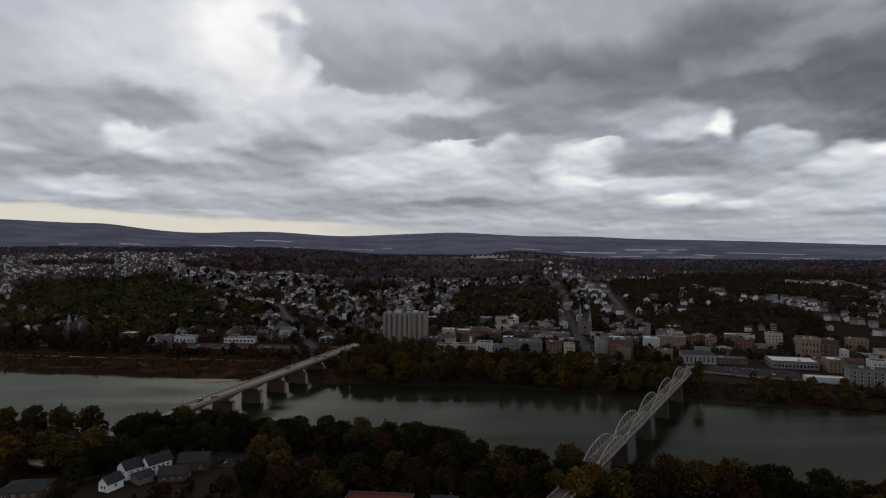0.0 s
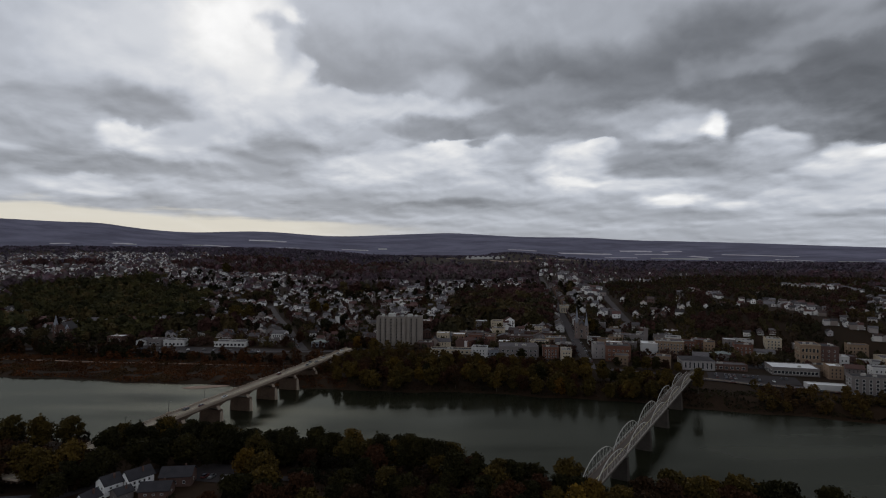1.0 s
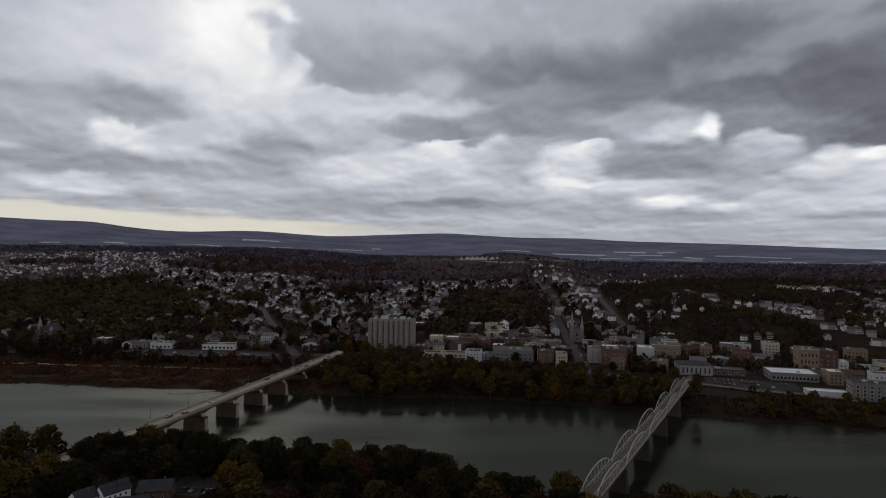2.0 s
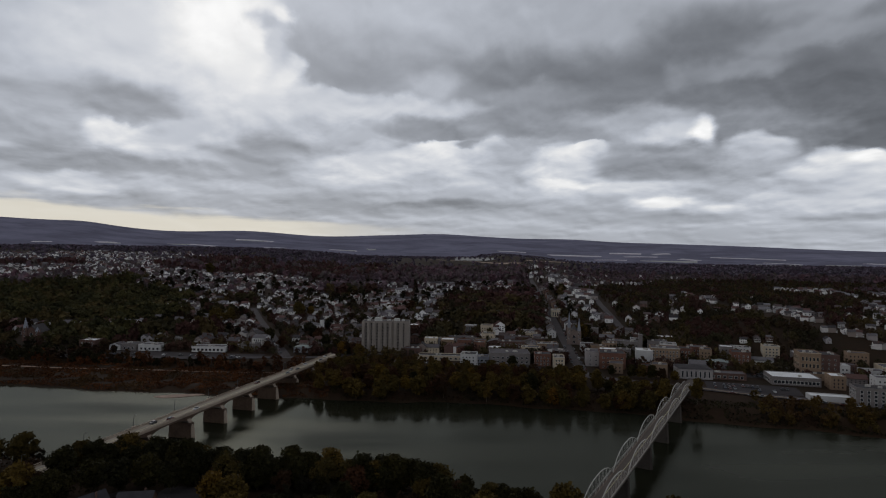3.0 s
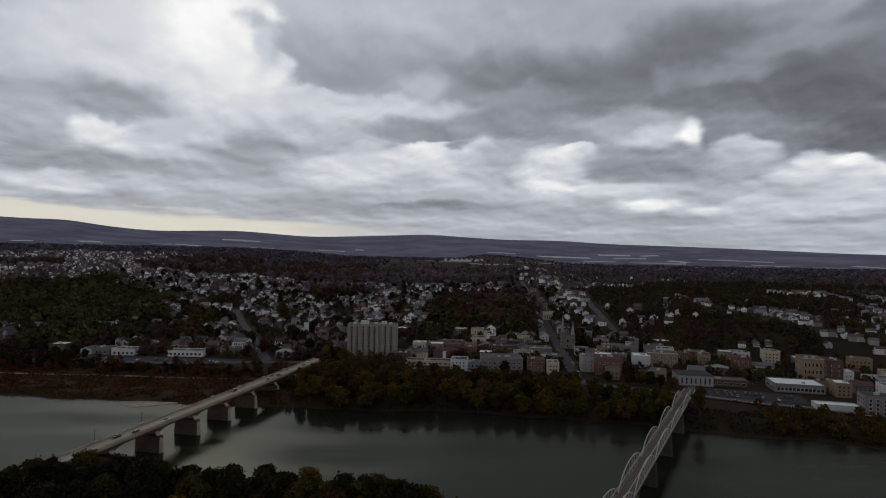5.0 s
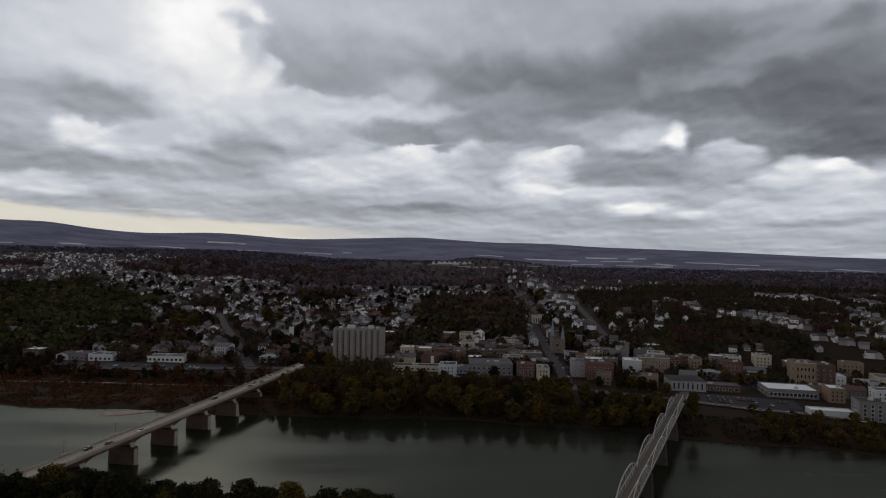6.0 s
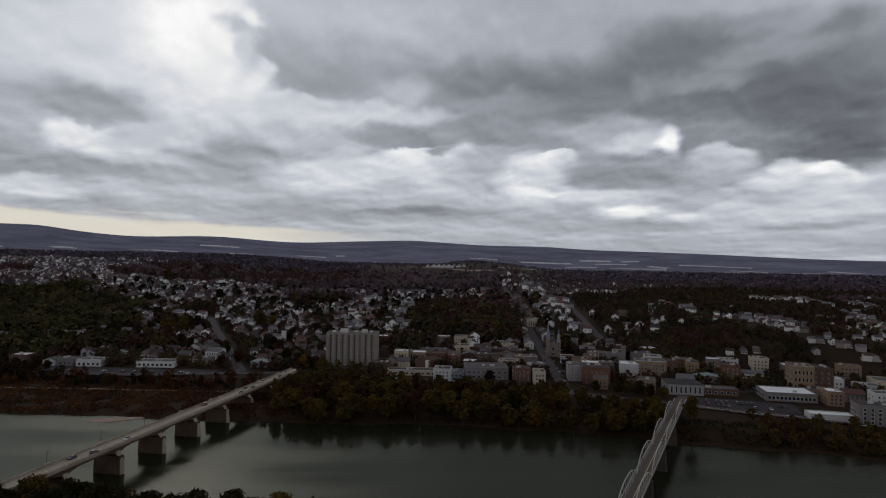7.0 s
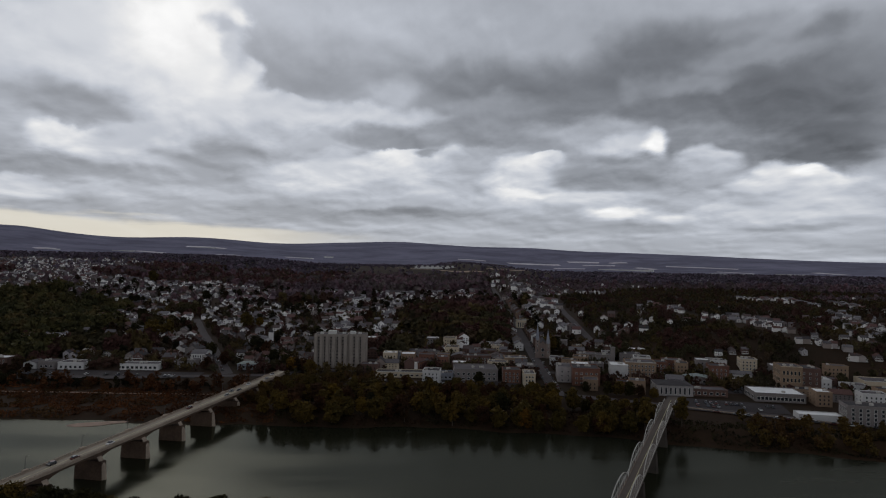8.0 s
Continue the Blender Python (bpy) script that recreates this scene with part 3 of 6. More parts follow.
def grid_mesh(name, pts, rows, cols, mat, smooth=True, closed=False):
    faces = [(r * cols + c, r * cols + (c + 1) % cols, (r + 1) * cols + (c + 1) % cols, (r + 1) * cols + c)
             for r in range(rows - 1) for c in range(cols if closed else cols - 1)]
    me = bpy.data.meshes.new(name)
    me.from_pydata(pts, [], faces)
    me.materials.append(mat)
    if smooth:
        me.polygons.foreach_set("use_smooth", [True] * len(faces))
    me.update()
    return me


def quad_cloud(name, corners, mats, index=None):
    """A mesh of loose quads from an array (n, 4, 3)."""
    n = len(corners)
    me = bpy.data.meshes.new(name)
    me.vertices.add(4 * n)
    me.vertices.foreach_set("co", np.asarray(corners, np.float32).ravel())
    me.loops.add(4 * n)
    me.loops.foreach_set("vertex_index", np.arange(4 * n, dtype=np.int32))
    me.polygons.add(n)
    me.polygons.foreach_set("loop_start", np.arange(0, 4 * n, 4, dtype=np.int32))
    for m in mats if isinstance(mats, (list, tuple)) else [mats]:
        me.materials.append(m)
    if index is not None:
        me.polygons.foreach_set("material_index", np.asarray(index, np.int32))
    me.update(calc_edges=True)
    return me


class Seeds:
    """What has been placed once is copied from then on."""

    def __init__(self, make):
        self.make, self.first = make, {}

    def put(self, key, x, y, z, turn=0.0, size=1.0):
        m = pose(x, y, z, 0, 0, turn)
        if key not in self.first:
            ob = self.make(key)
            ob.matrix_basis = m
            self.first[key] = ob
            return ob
        return copy_thing(self.first[key], m @ Matrix.Diagonal((size, size, size, 1)))


# ---- the lie of the land ----
def ss(v, a=0.0, b=1.0):
    """A smooth step from 0 at a to 1 at b."""
    v = min(max((v - a) / (b - a), 0.0), 1.0)
    return v * v * (3 - 2 * v)


FAR_BANK = ((-1600, 640), (-700, 540), (-355, 490), (-243, 470), (-80, 446), (36, 437), (111, 420), (155, 402), (212, 383), (272, 360), (450, 290), (800, 150), (1600, -200))
NEAR_BANK = ((-1600, 470), (-400, 345), (-230, 322), (-75, 303), (4, 286), (54, 252), (125, 224), (300, 160), (800, -20), (1600, -400))


def along(line, x):
    for (xa, ya), (xb, yb) in zip(line, line[1:]):
        if x <= xb:
            return ya + (yb - ya) * (x - xa) / (xb - xa)
    return line[-1][1]


def far_bank(x):
    """The far shore's y, rounded off."""
    return (along(FAR_BANK, x - 25) + along(FAR_BANK, x) + along(FAR_BANK, x + 25)) / 3 + 2.0 * math.sin(x / 17) + 1.2 * math.sin(x / 7.3 + 1)


def near_bank(x):
    return (along(NEAR_BANK, x - 25) + along(NEAR_BANK, x) + along(NEAR_BANK, x + 25)) / 3 + 2.0 * math.sin(x / 19 + 2)


def tangent(x):
    """The way the far shore runs at x, in degrees."""
    return math.degrees(math.atan2(along(FAR_BANK, x + 60) - along(FAR_BANK, x - 60), 120))


def inland(x, y):
    return (y - far_bank(x)) * math.cos(math.radians(tangent(x)))


# hills on the skyline: bearing and half width in degrees, height in metres over the plain
RIDGES = ((-36, 6.5, 4), (-30, 2, 11), (-23.5, 5, -30), (-17, 4, 5), (-10, 5, -19), (-4, 4.5, 12), (1.5, 4, 30), (7, 4.5, 19), (13.5, 4, 24), (21, 6, 15), (29, 6, 11), (-62, 12, 40), (62, 12, 50))


def skyline(a):
    return 237 - 2.03 * min(max(a, -50), 45) + sum(h * math.exp(-((a - c) / w) ** 2) for c, w, h in RIDGES)


def land(x, y):
    d = inland(x, y)
    if d >= 0:
        plain = ss(-x, 60, 140)
        bank = (1 - plain) * (6.5 * ss(d, -2, 22) + 3.0 * ss(d, 20, 75)) + plain * (2.6 * ss(d, -2, 12) + 2.0 * ss(d, 30, 60) + 5.0 * ss(d, 62, 100))
        flat = ss(x / (y + 1), 0.1, 0.3)
        z = bank + 0.05 * max(0, min(d, 1500 - 1050 * flat) - 110) + 0.012 * flat * max(0, min(d, 1500) - 450)
        z += 20 * ss(d, 150, 270) * ss(x, 200, 350) + 25 * ss(d, 300, 700) * ss(-x, 200, 700)
        far = math.hypot(x, y - 30)
        z += 12 * ss(far, 1500, 2600)
        if far > 2600:
            z += (skyline(math.degrees(math.atan2(x, y - 30))) - z) * ss(far, 2900, 4650) ** 1.3
        return z
    e = near_bank(x) - y
    if e > 0:
        return 6.5 * ss(e, -2, 16) + 1.5 * ss(e, 20, 80)
    return -2.5 * ss(min(-d, -e), 0, 14)


# yards and roofs on the near bank that no bush covers
NEAR_OPEN = ((-125, 232, 13), (-108, 228, 11), (-106, 243, 10), (-96, 254, 14), (-158, 210, 13), (-24, 199, 9), (-2, 200, 4), (-46, 198, 4), (-124, 214, 9), (-182, 255, 5), (-190, 235, 5), (-150, 222, 5))


# ---- ground and river ----
def build_ground():
    radii = list(np.arange(25, 720, 5.0))
    while radii[-1] < 4900:
        radii.append(radii[-1] * 1.018)
    bearings = list(np.arange(-180, -50, 5.0)) + list(np.arange(-50, 50, 0.45)) + list(np.arange(50, 180, 5.0))
    pts = []
    for r in radii:
        for a in bearings:
            x, y = r * math.sin(radians(a)), 30 + r * math.cos(radians(a))
            pts.append((x, y, land(x, y)))
    hub = len(pts)
    pts.append((0, 30, land(0, 30)))
    cols = len(bearings)
    me = bpy.data.meshes.new("ground")
    faces = [(r * cols + c, (r + 1) * cols + c, (r + 1) * cols + (c + 1) % cols, r * cols + (c + 1) % cols)
             for r in range(len(radii) - 1) for c in range(cols)] + [(hub, c, (c + 1) % cols) for c in range(cols)]
    me.from_pydata(pts, [], faces)
    me.materials.append(M["ground"])
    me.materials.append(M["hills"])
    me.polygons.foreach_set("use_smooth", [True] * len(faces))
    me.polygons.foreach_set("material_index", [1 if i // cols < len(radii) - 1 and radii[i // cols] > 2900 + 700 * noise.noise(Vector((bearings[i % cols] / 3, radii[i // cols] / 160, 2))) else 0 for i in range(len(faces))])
    me.update()
    tagged(new("ground", me), "autumn ground rising from the river to wooded hills", "ground", kind="structure")


def build_water():
    b = Build()
    xs = list(range(-1600, 1601, 100))
    for xa, xb in zip(xs, xs[1:]):
        b.face([(xa, along(NEAR_BANK, xa) - 40, 0), (xb, along(NEAR_BANK, xb) - 40, 0), (xb, along(FAR_BANK, xb) + 40, 0), (xa, along(FAR_BANK, xa) + 40, 0)])
    ob = part("water", b, M["water"])
    tagged(ob, "calm grey-green river reflecting the cloudy sky", "river", kind="structure")


def drape(name, line, width, mat, label, lift=0.3, category="road", step=6.0, parent=None):
    """A strip of road that follows the land."""
    pts, cols = [], 3
    line = [Vector(p) for p in line]
    places = []
    for a, b in zip(line, line[1:]):
        n = max(1, int((b - a).length / step))
        places += [a + (b - a) * (i / n) for i in range(n)]
    places.append(line[-1])
    for i, p in enumerate(places):
        d = (places[min(i + 1, len(places) - 1)] - places[max(i - 1, 0)]).normalized()
        side = Vector((d.y, -d.x))
        for k in (-0.5, 0, 0.5):
            q = p + side * width * k
            pts.append((q.x, q.y, (land(q.x, q.y) if category == "field" else max(land(q.x, q.y), land(p.x, p.y))) + lift))
    me = grid_mesh(name, pts, len(places), cols, mat)
    ob = new(name, me)
    return tagged(ob, label, category, kind="structure")


def lot(name, x, y, w, d, turn, mat, label, lift=0.22):
    """A paved yard that follows the land."""
    m = pose(x, y, 0, 0, 0, turn)
    nx, ny = max(2, int(w / 6)), max(2, int(d / 6))
    pts = []
    for j in range(ny + 1):
        for i in range(nx + 1):
            q = m @ Vector((-w / 2 + w * i / nx, d * j / ny, 0))
            pts.append((q.x, q.y, land(q.x, q.y) + lift))
    return tagged(new(name, grid_mesh(name, pts, ny + 1, nx + 1, mat)), label, "pavement", kind="structure")


build_ground()
build_water()

# roads
drape("road", [(127, 484), (145, 629), (156, 712), (178, 874), (205, 1090), (232, 1330)], 9, M["road"], "straight grey town street climbing between the houses")
drape("road", [(226, 690), (236, 752), (257, 885), (285, 1026), (310, 1200)], 8, M["road"], "grey side street between houses")
drape("road", [(-128, 566), (-150, 622), (-176, 690), (-208, 768), (-250, 880)], 9, M["road"], "grey street climbing away from the bridge")
drape("road", [(-470, 592), (-310, 566), (-200, 556), (-84, 562), (0, 540), (90, 506), (127, 486), (190, 452), (250, 424), (310, 392), (420, 345)], 9, M["road"], "grey riverside street")
drape("road", [(-470, 558), (-330, 535), (-196, 520), (-124, 513), (-60, 505)], 3.5, M["dirt"], "pale dirt track through the river brush")
drape("road", [(-520, 700), (-300, 660), (-176, 640), (-60, 628), (60, 600), (146, 560), (240, 540), (330, 500), (450, 450)], 8, M["road"], "grey cross street behind the riverside blocks")
lot("pavement", 235, 436, 62, 26, -21, M["asphalt"], "dark asphalt car park by the river")
lot("pavement", 275, 478, 46, 34, -21, M["asphalt"], "dark asphalt car park between the blocks")
lot("pavement", 66, 512, 76, 24, -10, M["asphalt"], "dark asphalt yard before the flat-roofed store")
lot("pavement", -225, 560, 150, 22, -7, M["asphalt"], "dark asphalt forecourt of the riverside stores")
lot("pavement", -92, 246, 34, 22, -10, M["asphalt"], "dark asphalt car park behind the houses")
drape("road", [(-205, 205), (-190, 240), (-178, 266), (-160, 300)], 6, M["asphalt"], "grey lane between autumn trees")
drape("road", [(-155, 190), (-150, 225), (-120, 262), (-60, 250)], 5, M["asphalt"], "narrow dark lane beside the houses")


# ---- road bridge on concrete piers ----
def girder_bridge():
    m = pose(-149.6, 308.0, 0, 0, 0, -math.degrees(math.atan2(67.0, 250)))
    br = thing("road_bridge", m, "long concrete road bridge on broad river piers", "bridge")
    s0, s1, zt, hw = -75.0, 262.0, 13.0, 4.5
    piers = [-41, -10, 21, 52, 83, 114, 145, 176, 207, 238]
    part("deck", Build().box(-hw, hw, s0, s1, zt - 0.7, zt), M["concrete"], br)
    part("roadway", Build().box(-3.6, 3.6, s0, s1, zt + 0.004, zt + 0.08), M["deck"], br, "pale worn roadway")
    for x in (-0.12, 0.12):
        part("lane_line", Build().box(x - 0.06, x + 0.06, s0, s1, zt + 0.084, zt + 0.09), M["paint_line"], br)
    for side in (-1, 1):
        part("sidewalk", Build().box(min(side * 3.6, side * 4.1), max(side * 3.6, side * 4.1), s0, s1, zt + 0.004, zt + 0.25), M["concrete"], br)
        b = Build()
        b.box(side * 4.3 - 0.2, side * 4.3 + 0.2, s0, s1, zt + 0.004, zt + 0.55)
        b.box(side * 4.3 - 0.16, side * 4.3 + 0.16, s0, s1, zt + 0.95, zt + 1.15)
        s = s0 + 1
        while s < s1:
            b.box(side * 4.3 - 0.13, side * 4.3 + 0.13, s - 0.18, s + 0.18, zt + 0.55, zt + 0.95)
            s += 2.2
        part("parapet", b, M["concrete"], br)
    # girders with a soffit that curves down to each pier
    for gx in (-3.9, -1.3, 1.3, 3.9):
        b = Build()
        n = int((s1 - s0) / 2)
        for i in range(n):
            ya, yb = s0 + (s1 - s0) * i / n, s0 + (s1 - s0) * (i + 1) / n
            low = []
            for yy in (ya, yb):
                near = min(abs(yy - p) for p in piers)
                low.append(zt - 0.7 - 1.0 - 2.4 * max(0.0, 1 - near / 10.0) ** 2)
            c = ((gx - 0.25, ya, low[0]), (gx + 0.25, ya, low[0]), (gx + 0.25, yb, low[1]), (gx - 0.25, yb, low[1]))
            b.solid(c, [(p[0], p[1], zt - 0.7) for p in c])
        # girders take the darkened pier brown in place of under-deck shade
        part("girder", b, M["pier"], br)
    for p in piers:
        foot = min(land(*(m @ Vector((0, p, 0))).to_2d()), 0) - 0.5
        b = Build()
        low = ((-7.6, p - 1.9), (7.0, p - 1.9), (7.0, p + 1.9), (-7.6, p + 1.9))
        high = ((-7.2, p - 1.5), (6.6, p - 1.5), (6.6, p + 1.5), (-7.2, p + 1.5))
        b.solid([(*q, foot) for q in low], [(*q, 8.6) for q in high])
        part("pier", b, M["pier"], br, "broad brown pier wall, darkened as if shaded")
        # pale nose stands in for the lit end of the pier
        for side in (1,):
            rings = []
            for i in range(13):
                u = i / 12
                z = foot + (11.2 - foot) * u
                inner = 7.02 - 0.4 * u
                reach = 1.3 - 0.9 * u - 1.6 * max(0, (u - 0.6) / 0.4) ** 2
                inner = inner - 2.6 * max(0, (u - 0.7) / 0.3)
                q = [(side * (inner - 0.3), p - 1.5, z), (side * (inner + reach), p - 0.5, z), (side * (inner + reach), p + 0.5, z), (side * (inner - 0.3), p + 1.5, z)]
                rings.append(q if side > 0 else q[::-1])
            part("nose", Build().loft(rings), M["concrete"], br, "pale flared pier end")
        part("bay", Build().box(-5.8, -4.5, p - 1.2, p + 1.2, zt - 1.0, zt + 1.2), M["concrete"], br, "small concrete refuge over the pier")
        post = Build().tube((-5.2, p, zt + 1.2), (-5.2, p, zt + 6.6), 0.13, 0.09)
        post.tube((-5.2, p, zt + 6.6), (-3.8, p, zt + 7.0), 0.08, 0.06)
        lampost = part("lamp_post", post, M["darksteel"], br)
        part("lamp_head", Build().box(-4.1, -3.4, p - 0.2, p + 0.2, zt + 6.9, zt + 7.1), M["darksteel"], lampost)
    return m


BRIDGE_A = girder_bridge()
drape("road", [(-84, 556), (-74, 572), (-50, 577), (-10, 572), (30, 560)], 9, M["road"], "grey street from the bridge past the apartment tower", lift=0.4)


# ---- truss bridge ----
def truss_bridge():
    ang = -math.degrees(math.atan2(0.524, 0.851))
    m = pose(84.6, 272.4, 0, 0, 0, ang)
    br = thing("truss_bridge", m, "pale steel bridge of five arched truss spans", "bridge")
    zt, hw, span = 12.0, 3.05, 48.0
    s0, s1 = -120.0, 214.0
    part("deck", Build().box(-hw - 1.0, hw + 0.3, s0, s1, zt - 0.6, zt), M["deckdark"], br)
    part("roadway", Build().box(-hw + 0.5, hw - 0.5, s0, s1, zt + 0.004, zt + 0.06), M["deckdark"], br, "pale worn roadway")
    part("lane_line", Build().box(-0.1, 0.1, s0, s1, zt + 0.064, zt + 0.07), M["paint_line"], br)
    for x in (-hw - 0.95, hw + 0.25):
        b = Build().box(x - 0.05, x + 0.05, s0, s1, zt + 0.95, zt + 1.1)
        b.box(x - 0.04, x + 0.04, s0, s1, zt + 0.45, zt + 0.52)
        s = s0
        while s <= s1:
            b.box(x - 0.06, x + 0.06, s - 0.06, s + 0.06, zt, zt + 1.0)
            s += 2.48
        part("railing", b, M["steel"], br)
    for x in (-2.6, 0.0, 2.6):
        part("stringer", Build().box(x - 0.2, x + 0.2, s0, s1, zt - 1.4, zt - 0.6), M["darksteel"], br)
    panels = 9
    for k in range(-1, 4):
        a = k * span - 2
        for side in (-1, 1):
            x = side * hw
            b = Build()
            fine = 27
            arc = [(a + span * i / fine, zt + 0.2 + 6.6 * (1 - abs(2 * i / fine - 1) ** 2.2) ** 0.78) for i in range(fine + 1)]
            b.loft([[(x - 0.15, y, z - 0.14), (x + 0.15, y, z - 0.14), (x + 0.15, y, z + 0.14), (x - 0.15, y, z + 0.14)] for y, z in arc])
            part("top_chord", b, M["steel"], br)
            part("bottom_chord", Build().box(x - 0.2, x + 0.2, a, a + span, zt - 0.75, zt + 0.12), M["brownsteel"], br)
            hts = [arc[3 * i] for i in range(panels + 1)]
            for y, z in hts[1:-1]:
                part("vertical", Build().bar((x, y, zt + 0.1), (x, y, z), 0.11), M["steel"], br)
            for i in range(1, panels - 1):
                lo, hi = (hts[i], hts[i + 1]) if i >= panels // 2 else (hts[i + 1], hts[i])
                part("diagonal", Build().bar((x, lo[0], zt + 0.1), (x, hi[0], hi[1]), 0.07), M["steel"], br)
    for k in range(-2, 5):
        p = k * span - 2
        q = m @ Vector((0, p, 0))
        foot = min(land(q.x, q.y), 0) - 0.5
        low = ((-3.6, p - 1.4), (3.6, p - 1.4), (4.7, p), (3.6, p + 1.4), (-3.6, p + 1.4), (-4.7, p))
        high = ((-3.2, p - 0.9), (3.2, p - 0.9), (3.8, p), (3.2, p + 0.9), (-3.2, p + 0.9), (-3.8, p))
        part("pier", Build().solid([(*c, foot) for c in low], [(*c, zt - 2.0) for c in high]), M["stone"], br, "tapered masonry pier with pointed noses")
        part("pier_cap", Build().box(-3.7, 3.7, p - 1.2, p + 1.2, zt - 2.0, zt - 1.4), M["stone"], br)
    # ramp and abutment of the far bank
    ramp = Build().solid([(-hw, s1, zt - 0.9), (hw, s1, zt - 0.9), (hw, s1 + 24, zt - 3.4), (-hw, s1 + 24, zt - 3.4)],
                         [(-hw, s1, zt + 0.05), (hw, s1, zt + 0.05), (hw, s1 + 24, zt - 2.1), (-hw, s1 + 24, zt - 2.1)])
    part("ramp", ramp, M["deckdark"], br, "worn roadway sloping down to the street")
    part("abutment", Build().box(-5.2, 4.4, s1 - 2, s1 + 6, 2.0, zt - 0.7), M["stone"], br)


truss_bridge()
wall = thing("retaining_wall", Matrix.Identity(4), "low pale concrete wall along the riverside car park", "wall")
line = [(202, 446), (222, 434), (252, 421), (282, 405)]
for (xa, ya), (xb, yb) in zip(line, line[1:]):
    n = 4
    for i in range(n):
        p, q = (Vector((xa + (xb - xa) * u / n, ya + (yb - ya) * u / n)) for u in (i + 0.02, i + 0.98))
        side = Vector((q.y - p.y, p.x - q.x)).normalized() * 0.2
        low = min(land(p.x, p.y), land(q.x, q.y))
        foot = [(p.x + side.x, p.y + side.y), (q.x + side.x, q.y + side.y), (q.x - side.x, q.y - side.y), (p.x - side.x, p.y - side.y)]
        part("panel", Build().solid([(*c, low - 0.8) for c in foot], [(*c, low + 1.1) for c in foot]), M["concrete"], wall)
drape("road", [(196, 452), (204, 466), (215, 486), (232, 520)], 9, M["road"], "grey street off the truss bridge", lift=0.35)

# pale sandbar under the far shore
b = Build()
ring = [(-176 + 19 * math.cos(a) + 4 * math.sin(2 * a), 453.5 + 5 * math.sin(a) + 0.42 * 19 * math.cos(a) * 0.6, 0) for a in [i * math.tau / 28 for i in range(28)]]
b.solid([(x, y, -0.6) for x, y, z in ring], [(-176 + (x + 176) * 0.85, 453.5 + (y - 453.5) * 0.85, 0.35) for x, y, z in ring])
tagged(part("sandbar", b, M["sand"]), "pale sandbar at the river's edge", "sandbar", kind="structure")


# ---- trees ----
def leaf_quads(rng, h, r, n, leaf, lobes=11, low=0.22):
    """Leaf clumps over the lobes of a crown."""
    c = []
    lobes = int(lobes * 1.6)
    for i in range(lobes):
        u = (i + 0.5) / lobes
        a, rad = i * 2.4 + rng.uniform(-0.6, 0.6), r * (0.85 * math.sin(math.pi * (0.12 + 0.8 * u)) ** 0.9) * rng.uniform(0.35, 1.0)
        c.append((rad * math.cos(a), rad * math.sin(a), h * (low + 0.1 + (0.84 - low) * u) + rng.uniform(-0.5, 0.5), r * rng.uniform(0.2, 0.44)))
    c = np.array(c)
    pick = rng.integers(0, lobes, n)
    d = rng.normal(size=(n, 3))
    d /= np.linalg.norm(d, axis=1)[:, None]
    shell = rng.uniform(0.35, 1.15, n) ** 0.6 * np.where(rng.random(n) < 0.07, 1.35, 1.0)
    p = c[pick, :3] + d * (c[pick, 3] * shell)[:, None] * np.array((1, 1, 0.85))
    p[:, 2] = np.clip(p[:, 2], h * low * 0.8, h * 1.02)
    # large clumps added unseen inside, to block light and darken the crown
    k = n // 6
    inner = rng.integers(0, lobes, k)
    d = rng.normal(size=(k, 3))
    q = c[inner, :3] * (0.8, 0.8, 1.0) + d * (c[inner, 3] * 0.3)[:, None]
    return np.concatenate((turned_quads(rng, p, leaf * rng.uniform(0.55, 1.3, n)), turned_quads(rng, q, leaf * rng.uniform(1.6, 2.4, k))))


def turned_quads(rng, p, size):
    n = len(p)
    u = rng.normal(size=(n, 3))
    u /= np.linalg.norm(u, axis=1)[:, None]
    w = np.cross(u, rng.normal(size=(n, 3)))
    w /= np.linalg.norm(w, axis=1)[:, None]
    u, w = u * size[:, None] * 0.5, w * size[:, None] * 0.42
    return np.stack((p - u - w * 0.5, p + u * 0.3 - w, p + u + w * 0.4, p - u * 0.2 + w), axis=1)


def trunk_build(rng, h, r):
    b = Build()
    b.tube((0, 0, -1.0), (0.1, 0, h * 0.35), h * 0.022, h * 0.016, 7)
    b.tube((0.1, 0, h * 0.35), (0, 0.1, h * 0.8), h * 0.016, h * 0.005, 6)
    for i in range(7):
        a, z = i * 2.4, h * (0.25 + 0.07 * i)
        b.tube((0, 0, z), (r * 0.6 * math.cos(a), r * 0.6 * math.sin(a), z + h * 0.2), h * 0.008, h * 0.003, 5)
    return b


TREES = {"olive": "olive-green autumn tree with a broad leafy crown", "green": "dark green tree with a dense leafy crown",
         "gold": "golden yellow autumn tree with a rounded crown", "russet": "russet brown autumn tree with a thinning crown"}
SHAPES = {"tall": (15.0, 7.2, 3100, 0.88), "round": (12.0, 6.6, 2300, 0.9), "bank": (11.0, 5.4, 1100, 1.05), "bushy": (7.0, 3.8, 700, 0.8), "slim": (14.0, 3.8, 900, 0.95)}


def make_tree(key):
    shape, colour, seed = key
    h, r, n, leaf = SHAPES[shape]
    rng = np.random.default_rng(seed * 17 + len(shape) * 5 + len(colour))
    t = thing("tree", Matrix.Identity(4), TREES[colour], "tree", "trees along the river banks")
    part("trunk", trunk_build(rng, h, r), M["bark"], t)
    part("crown", quad_cloud("crown", leaf_quads(rng, h, r, n, leaf, 9 + seed * 2, 0.12 if shape in ("bank", "bushy") else 0.2), M[colour]), None, t)
    return t


grove = Seeds(make_tree)
rt = random.Random(7)


